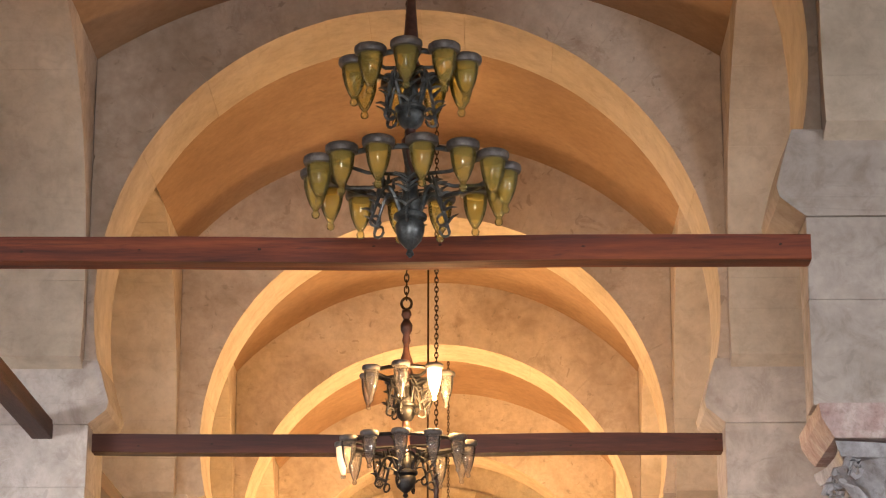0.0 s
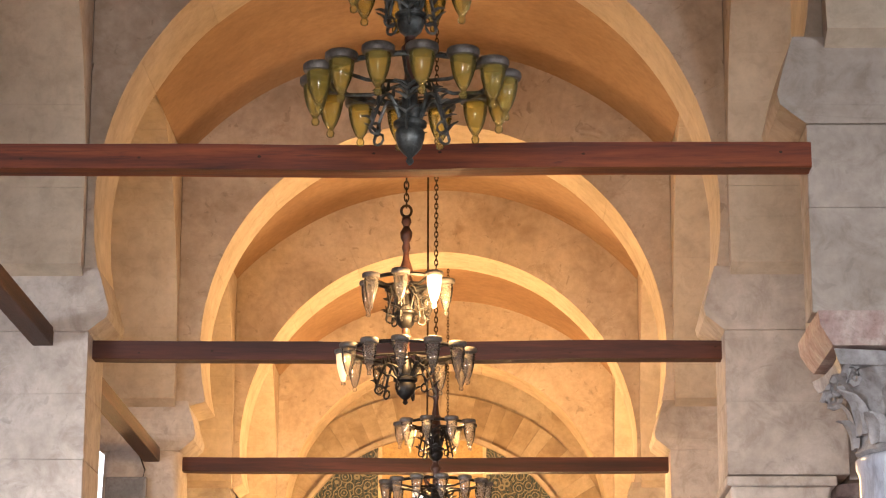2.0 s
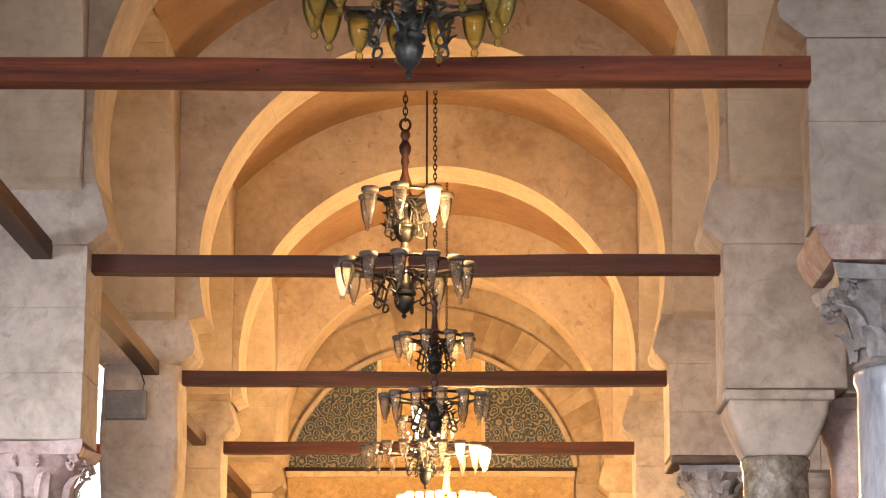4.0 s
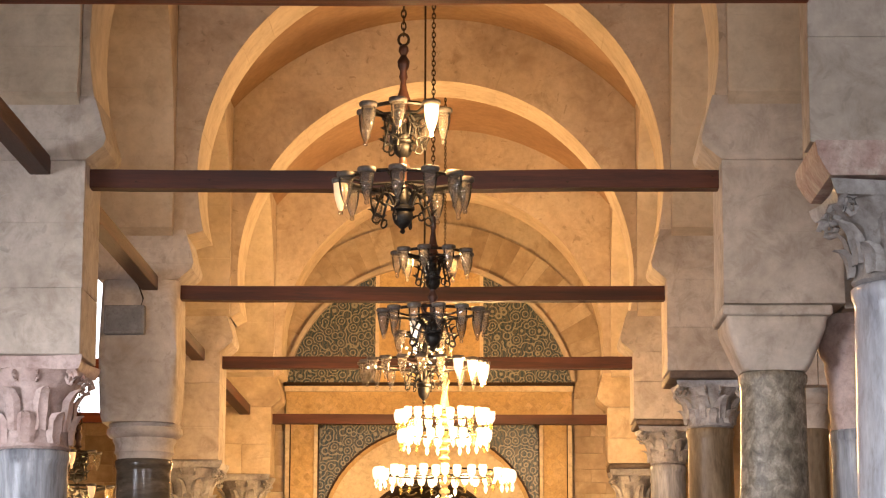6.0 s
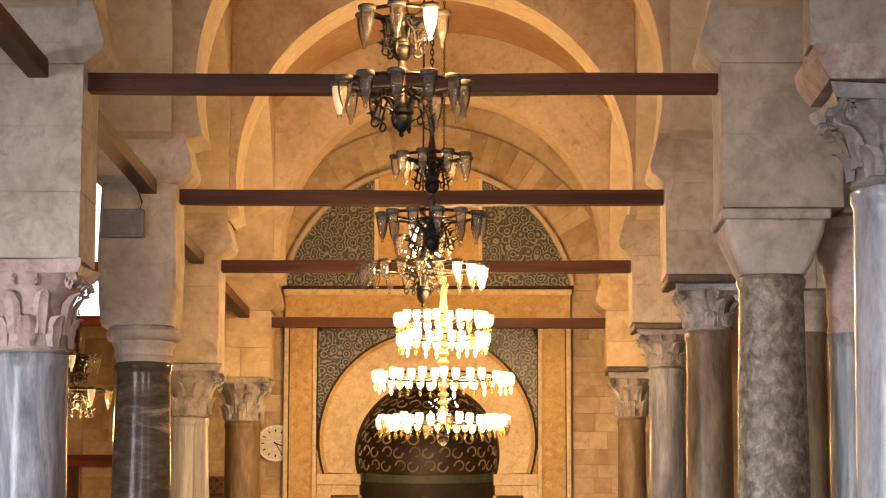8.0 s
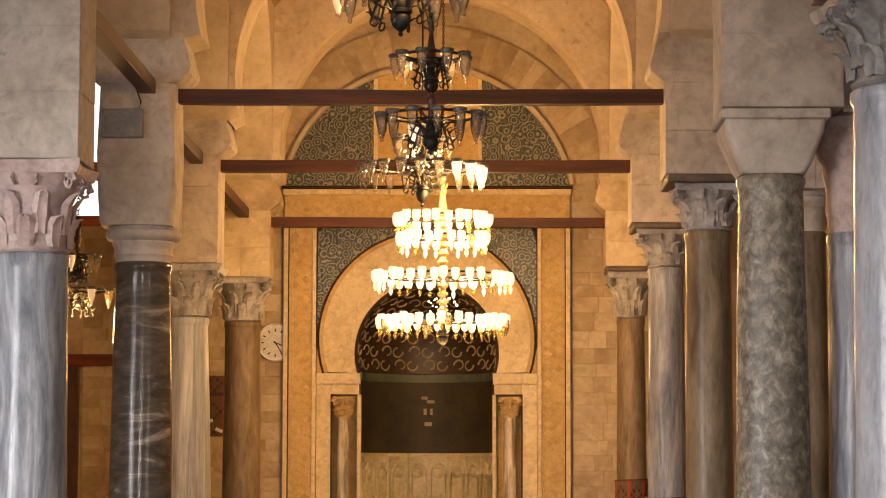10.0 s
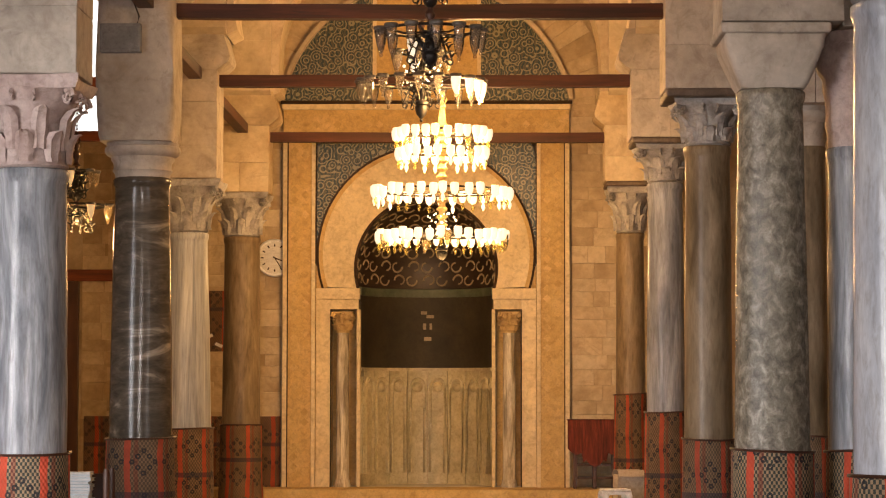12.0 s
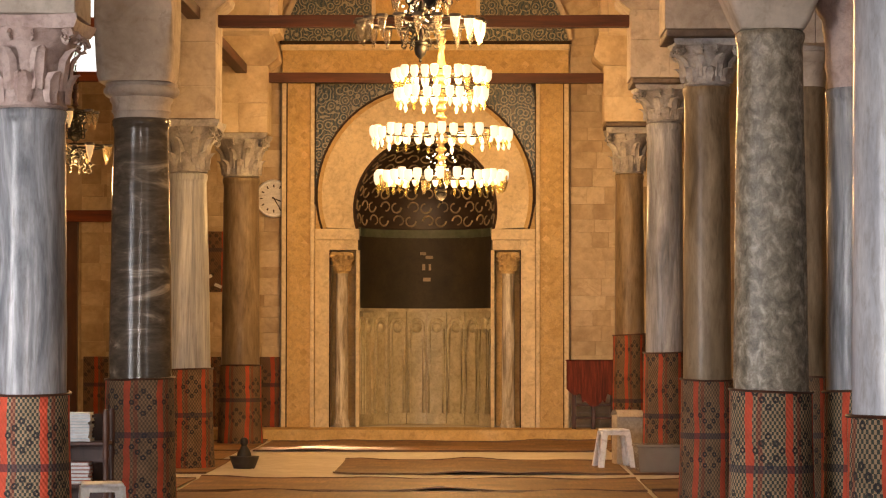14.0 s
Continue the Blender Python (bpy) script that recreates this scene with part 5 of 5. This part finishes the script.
# ---------------------------------------------------------------- small things
# wall clock
ck = thing("wall_clock", "round white wall clock with a silver rim", "clock", at=(-3.26, YW - 0.03, 3.547))
bm = bmesh.new(); lathe(bm, [(0.29, -0.03), (0.30, 0.0), (0.30, 0.05), (0.28, 0.07), (0.255, 0.06), (0.255, 0.03)], 40)
bmesh.ops.transform(bm, matrix=pose(0, 0, 0, 90), verts=bm.verts); part("rim", bm, PLASTIC, ck, "pale rim", smooth=True)
bm = bmesh.new(); lathe(bm, [(0.26, 0), (0.26, 0.042), (0.001, 0.042)], 40)
bmesh.ops.transform(bm, matrix=pose(0, 0, 0, 90), verts=bm.verts); part("dial", bm, PAPER, ck)
for k in range(12):
    bm = bmesh.new(); box(bm, -0.010, 0.010, -0.048, -0.043, 0.175, 0.22, 0, Matrix.Rotation(k * math.pi / 6, 4, "Y")); part("tick", bm, LINE, ck)
for nm, ang, ln, wd in (("minute_pointer", 148, 0.19, 0.015), ("hour_pointer", 112, 0.12, 0.019)):
    bm = bmesh.new(); box(bm, -wd / 2, wd / 2, -0.052, -0.047, -0.03, ln, 0, Matrix.Rotation(radians(ang), 4, "Y")); part(nm, bm, LINE, ck)

# grey metal panel on the rounded block
sp = thing("wall_panel", "grey painted metal box fixed to a stone block", "box", at=(-3.60, 23.78 + YF - 0.03, 4.98))
bm = bmesh.new(); box(bm, -0.205, 0.205, -0.06, 0.05, -0.145, 0.145, 0.012); part("box", bm, GREYBOX, sp)
bm = bmesh.new(); box(bm, -0.18, 0.18, -0.066, -0.055, -0.12, 0.12, 0.004); part("cover", bm, GREYBOX, sp)
bm = bmesh.new(); tube(bm, [(0.16, 0, 0.14), (0.18, -0.01, 0.22), (0.14, -0.01, 0.33), (0.12, 0.02, 0.38)], 0.008, 6); part("cable", bm, IRON, sp, smooth=True)


def stool(x, y, h=0.42, w=0.40, rz=0.0):
    """A moulded plastic stool: square seat, four splayed legs, arched aprons."""
    st = thing("stool", "white moulded plastic stool standing on the floor", "stool", "plastic stools", at=(x, y, ZF + 0.012), rz=rz)
    bm = bmesh.new(); box(bm, -w * 0.36, w * 0.36, -w * 0.36, w * 0.36, h - 0.03, h, 0.014); part("seat", bm, PLASTIC, st, smooth=True)
    for sx in (-1, 1):
        for sy in (-1, 1):
            bm = bmesh.new()
            v = [[bm.verts.new((sx * (w * c - ix * 0.07), sy * (w * c - iy * 0.07), z)) for ix, iy in ((0, 0), (1, 0), (1, 0.35), (0.35, 0.35), (0.35, 1), (0, 1))] for c, z in ((0.5, 0), (0.37, h - 0.031))]
            for k in range(6):
                bm.faces.new((v[0][k], v[0][(k + 1) % 6], v[1][(k + 1) % 6], v[1][k]))
            bm.faces.new(v[0][::-1]); bm.faces.new(v[1])
            part("leg", bm, PLASTIC, st)
    for k in range(4):
        bm = bmesh.new()
        pts = arc_line(0, h - 0.14, w * 0.27, 0, 180, 10)
        up = [(x_, h - 0.031) for x_, _ in pts]
        pts = [(x_, min(z_, h - 0.07)) for x_, z_ in pts]
        strip_solid(bm, pts, up, -w * 0.39, -w * 0.36)
        bmesh.ops.transform(bm, matrix=Matrix.Rotation(k * math.pi / 2, 4, "Z"), verts=bm.verts)
        part("apron", bm, PLASTIC, st)
    return st


stool(1.65, 29.6, 0.47, 0.47, 8)
stool(-3.03, 19.0, 0.48, 0.46, 12)

# low bookcase with lying books between two columns
bc = thing("bookcase", "small dark wooden bookcase with turned posts", "bookcase", at=(-3.62, 21.3, ZF))
for x in (-0.30, 0.28):
    for y in (-0.16, 0.16):
        bm = bmesh.new(); lathe(bm, [(0.03, 0), (0.03, 0.2), (0.018, 0.24), (0.034, 0.3), (0.022, 0.36), (0.022, 0.55), (0.034, 0.6), (0.022, 0.66), (0.03, 0.72), (0.03, 0.95), (0.02, 1.0)], 12, at=(x, y, 0)); part("post", bm, DARKWOOD, bc, smooth=True)
for z in (0.30, 0.68):
    bm = bmesh.new(); box(bm, -0.31, 0.29, -0.17, 0.17, z, z + 0.03, 0.005); part("shelf", bm, DARKWOOD, bc)
bm = bmesh.new(); box(bm, -0.31, 0.29, 0.15, 0.17, 0.1, 0.95); part("back", bm, DARKWOOD, bc)
rb = random.Random(8)
for base, cnt, mt, grp in ((0.712, 9, COVER, "books on the upper shelf"), (0.332, 6, COVER_RED, "books on the lower shelf")):
    z = ZF + base
    for k in range(cnt):
        th = rb.uniform(0.024, 0.034)
        bk = thing("book", "thin %s book lying in a stack" % ("pale blue" if mt is COVER else "red"), "book", grp, at=(-3.62 + rb.uniform(-0.012, 0.012), 21.3 - 0.02, z), rz=rb.uniform(-4, 4))
        bm = bmesh.new()
        box(bm, -0.13, 0.13, -0.09, 0.09, 0, 0.004); box(bm, -0.13, 0.13, -0.09, 0.09, th - 0.004, th); box(bm, -0.13, -0.126, -0.09, 0.09, 0.004, th - 0.004)
        part("cover", bm, mt, bk)
        bm = bmesh.new(); box(bm, -0.124, 0.124, -0.085, 0.085, 0.0045, th - 0.0045); part("page_block", bm, PAPER, bk)
        z += th + 0.001

# black brazier on the mats
br = thing("brazier", "small black clay brazier with a knobbed lid on the stone floor", "brazier", at=(-2.92, 29.3, ZF))
bm = bmesh.new(); lathe(bm, [(0.13, 0), (0.15, 0.05), (0.18, 0.13), (0.185, 0.15), (0.16, 0.15)], 24); part("pot", bm, CERAMIC, br, smooth=True)
bm = bmesh.new(); lathe(bm, [(0.09, 0.15), (0.085, 0.19), (0.05, 0.25), (0.035, 0.28), (0.05, 0.31), (0.05, 0.35), (0.025, 0.38)], 20); part("lid", bm, CERAMIC, br, smooth=True)

# clear plastic box and carton
cb = thing("storage_box", "low clear plastic storage box with a blue-grey lid", "box", at=(2.18, 28.6, ZF + 0.012), rz=4)
bm = bmesh.new(); square_rings(bm, [(0.30, 0.2, 0.0), (0.33, 0.22, 0.30)], 0, 0); part("tub", bm, SHEET, cb)
bm = bmesh.new(); box(bm, -0.345, 0.345, -0.235, 0.235, 0.302, 0.335, 0.01); part("lid", bm, SHEET, cb)
ct = thing("carton", "tall pale cardboard carton with open flaps on the mats", "carton", at=(1.86, 30.3, ZF + 0.012), rz=10)
bm = bmesh.new(); box(bm, -0.17, 0.17, -0.14, 0.14, 0, 0.62, 0.006); part("body", bm, CARTON, ct)
for s in (-1, 1):
    bm = bmesh.new(); box(bm, -0.17, 0.17, -0.07, 0.07, -0.003, 0.003, 0, pose(0, s * 0.16, 0.64, s * -35)); part("flap", bm, CARTON, ct)

# red cloth over a stand by the wall
tb = thing("draped_stand", "dark wooden stand under a scalloped dark red cloth", "stand", at=(1.74, 36.95, -0.04))
bm = bmesh.new()
top, low = [], []
for k in range(25):
    x = -0.42 + 0.84 * k / 24
    top.append((x, 1.06)); low.append((x, 0.62 - 0.10 * abs(math.sin(k / 24 * math.pi * 3)) - (0.18 if 6 < k < 18 else 0)))
strip_solid(bm, low, top, -0.20, -0.185)
box(bm, -0.42, 0.42, -0.2, 0.2, 1.05, 1.065)
part("cloth", bm, REDCLOTH, tb, "scalloped dark red cloth")
for x in (-0.3, 0.0, 0.3):
    bm = bmesh.new(); box(bm, x - 0.03, x + 0.03, -0.15, 0.15, 0, 1.05, 0.006); part("leg", bm, DARKWOOD, tb)
for z in (0.15, 0.35):
    bm = bmesh.new(); box(bm, -0.3, 0.3, -0.14, 0.14, z, z + 0.03); part("shelf", bm, DARKWOOD, tb)

# woven mats hung along the wall
for x0, x1, z1 in ((-6.25, -5.6, 1.06), (-3.72, -3.16, 1.06), (-5.5, -3.75, 1.06)):
    wm = thing("wall_mat", "dark red woven mat hung along the foot of the wall", "mat", "wall mats", at=(x0, YW - 0.03, -0.04))
    bm = bmesh.new(); box(bm, 0, x1 - x0, -0.012, 0.028, 0, z1 + 0.04, 0.004); part("mat", bm, MAT_FLAT, wm)
# wall hanging
wh_ = thing("wall_hanging", "narrow red and white patterned wall hanging", "hanging", at=(-4.18, YW - 0.02, 2.08))
bm = bmesh.new(); box(bm, -0.14, 0.14, -0.012, 0.018, 0, 0.95, 0.004); part("cloth", bm, MAT_FLAT, wh_)
for k in range(6):
    bm = bmesh.new(); box(bm, -0.06, 0.06, -0.018, -0.011, 0.08 + k * 0.15, 0.13 + k * 0.15, 0, pose(0, 0, 0, 0, 25 * (-1) ** k, 0)); part("white_figure", bm, PAPER, wh_)

# side door
dr = thing("door_1", "dark wooden door frame in the ochre wall", "door", kind="structure")
bm = bmesh.new(); box(bm, -6.85, -5.55, YW - 0.14, YW - 0.002, 3.18, 3.36, 0.01); part("lintel", bm, BEAM, dr)
bm = bmesh.new(); box(bm, -6.62, -6.34, YW - 0.12, YW - 0.002, -0.04, 3.178, 0.01); part("post", bm, DARKWOOD, dr)

# straw mats on the floor
rm = random.Random(12)
MATS = []
y = 10.0
for y0, y1 in ((10, 13.2), (13.3, 16.4), (16.5, 19.6), (19.7, 22.4), (22.5, 25.0), (25.08, 27.15), (28.1, 30.9), (33.3, 36.25)):
    for x0, x1 in ((-6.6, -3.25), (-3.2, 1.75), (1.8, 4.6)):
        if y0 == 28.1 and x0 == -3.2:
            x0 = -1.75
        MATS.append((x0, x1, y0 + rm.uniform(-0.05, 0.05), y1 + rm.uniform(-0.12, 0.12)))
MATS += [(-6.5, -3.4, 31.0, 33.2), (1.9, 4.5, 31.0, 33.2)]
for x0, x1, y0, y1 in MATS:
    mt = thing("floor_mat", "worn orange-brown straw mat on the stone floor", "mat", "floor mats", at=(x0, y0, ZF), rz=rm.uniform(-0.5, 0.5))
    bm = bmesh.new()
    nx, ny = 26, 10
    g = [[None] * (ny + 1) for _ in range(nx + 1)]
    for a in range(nx + 1):
        for b in range(ny + 1):
            px, py = (x1 - x0) * a / nx, (y1 - y0) * b / ny
            edge = b in (0, ny)
            wv = 0.12 * noise.noise((px * 0.9 + x0, y0, b)) if edge else 0
            lift = 0.008 + max(0.0, 0.075 * noise.noise((px * 1.1 + x0 * 3, py * 0.4 + y0, 5.0))) * (1.0 if edge else 0.4)
            g[a][b] = bm.verts.new((px, py + wv, lift))
    for a in range(nx):
        for b in range(ny):
            bm.faces.new((g[a][b], g[a + 1][b], g[a + 1][b + 1], g[a][b + 1]))
    r2 = bmesh.ops.extrude_face_region(bm, geom=bm.faces[:])
    for v in r2["geom"]:
        if isinstance(v, bmesh.types.BMVert):
            v.co.z += 0.008
    part("mat", bm, STRAW, mt, smooth=True)
    for yy in (0.02, y1 - y0 - 0.02):
        bm = bmesh.new()
        tube(bm, [((x1 - x0) * k / 16, yy, 0.014 + max(0.0, 0.075 * noise.noise(((x1 - x0) * k / 16 * 1.1 + x0 * 3, yy * 0.4 + y0, 5.0)))) for k in range(17)], 0.012, 5)
        part("binding", bm, DARKWOOD, mt, "dark bound edge", smooth=True)

# ashlar facing of the qibla wall beside the niche
ra = random.Random(21)
for x0, x1, z1 in ((1.40, 3.4, 6.4), (-3.95, -3.16, 6.4), (-5.9, -4.0, 4.5), (-6.3, -5.6, 5.3)):
    z = 0.0
    while z < z1:
        h = ra.uniform(0.17, 0.30)
        x = x0
        while x < x1 - 0.05:
            w = min(ra.uniform(0.26, 0.56), x1 - x)
            if x1 - x - w < 0.12:
                w = x1 - x
            bm = bmesh.new()
            box(bm, x + 0.0015, x + w - 0.0015, YW - 0.018 - ra.uniform(0, 0.005), YW + 0.05, z + 0.0015, z + h - 0.0015, 0.005)
            part("stone", bm, STONE_WARM, wall)
            x += w
        z += h
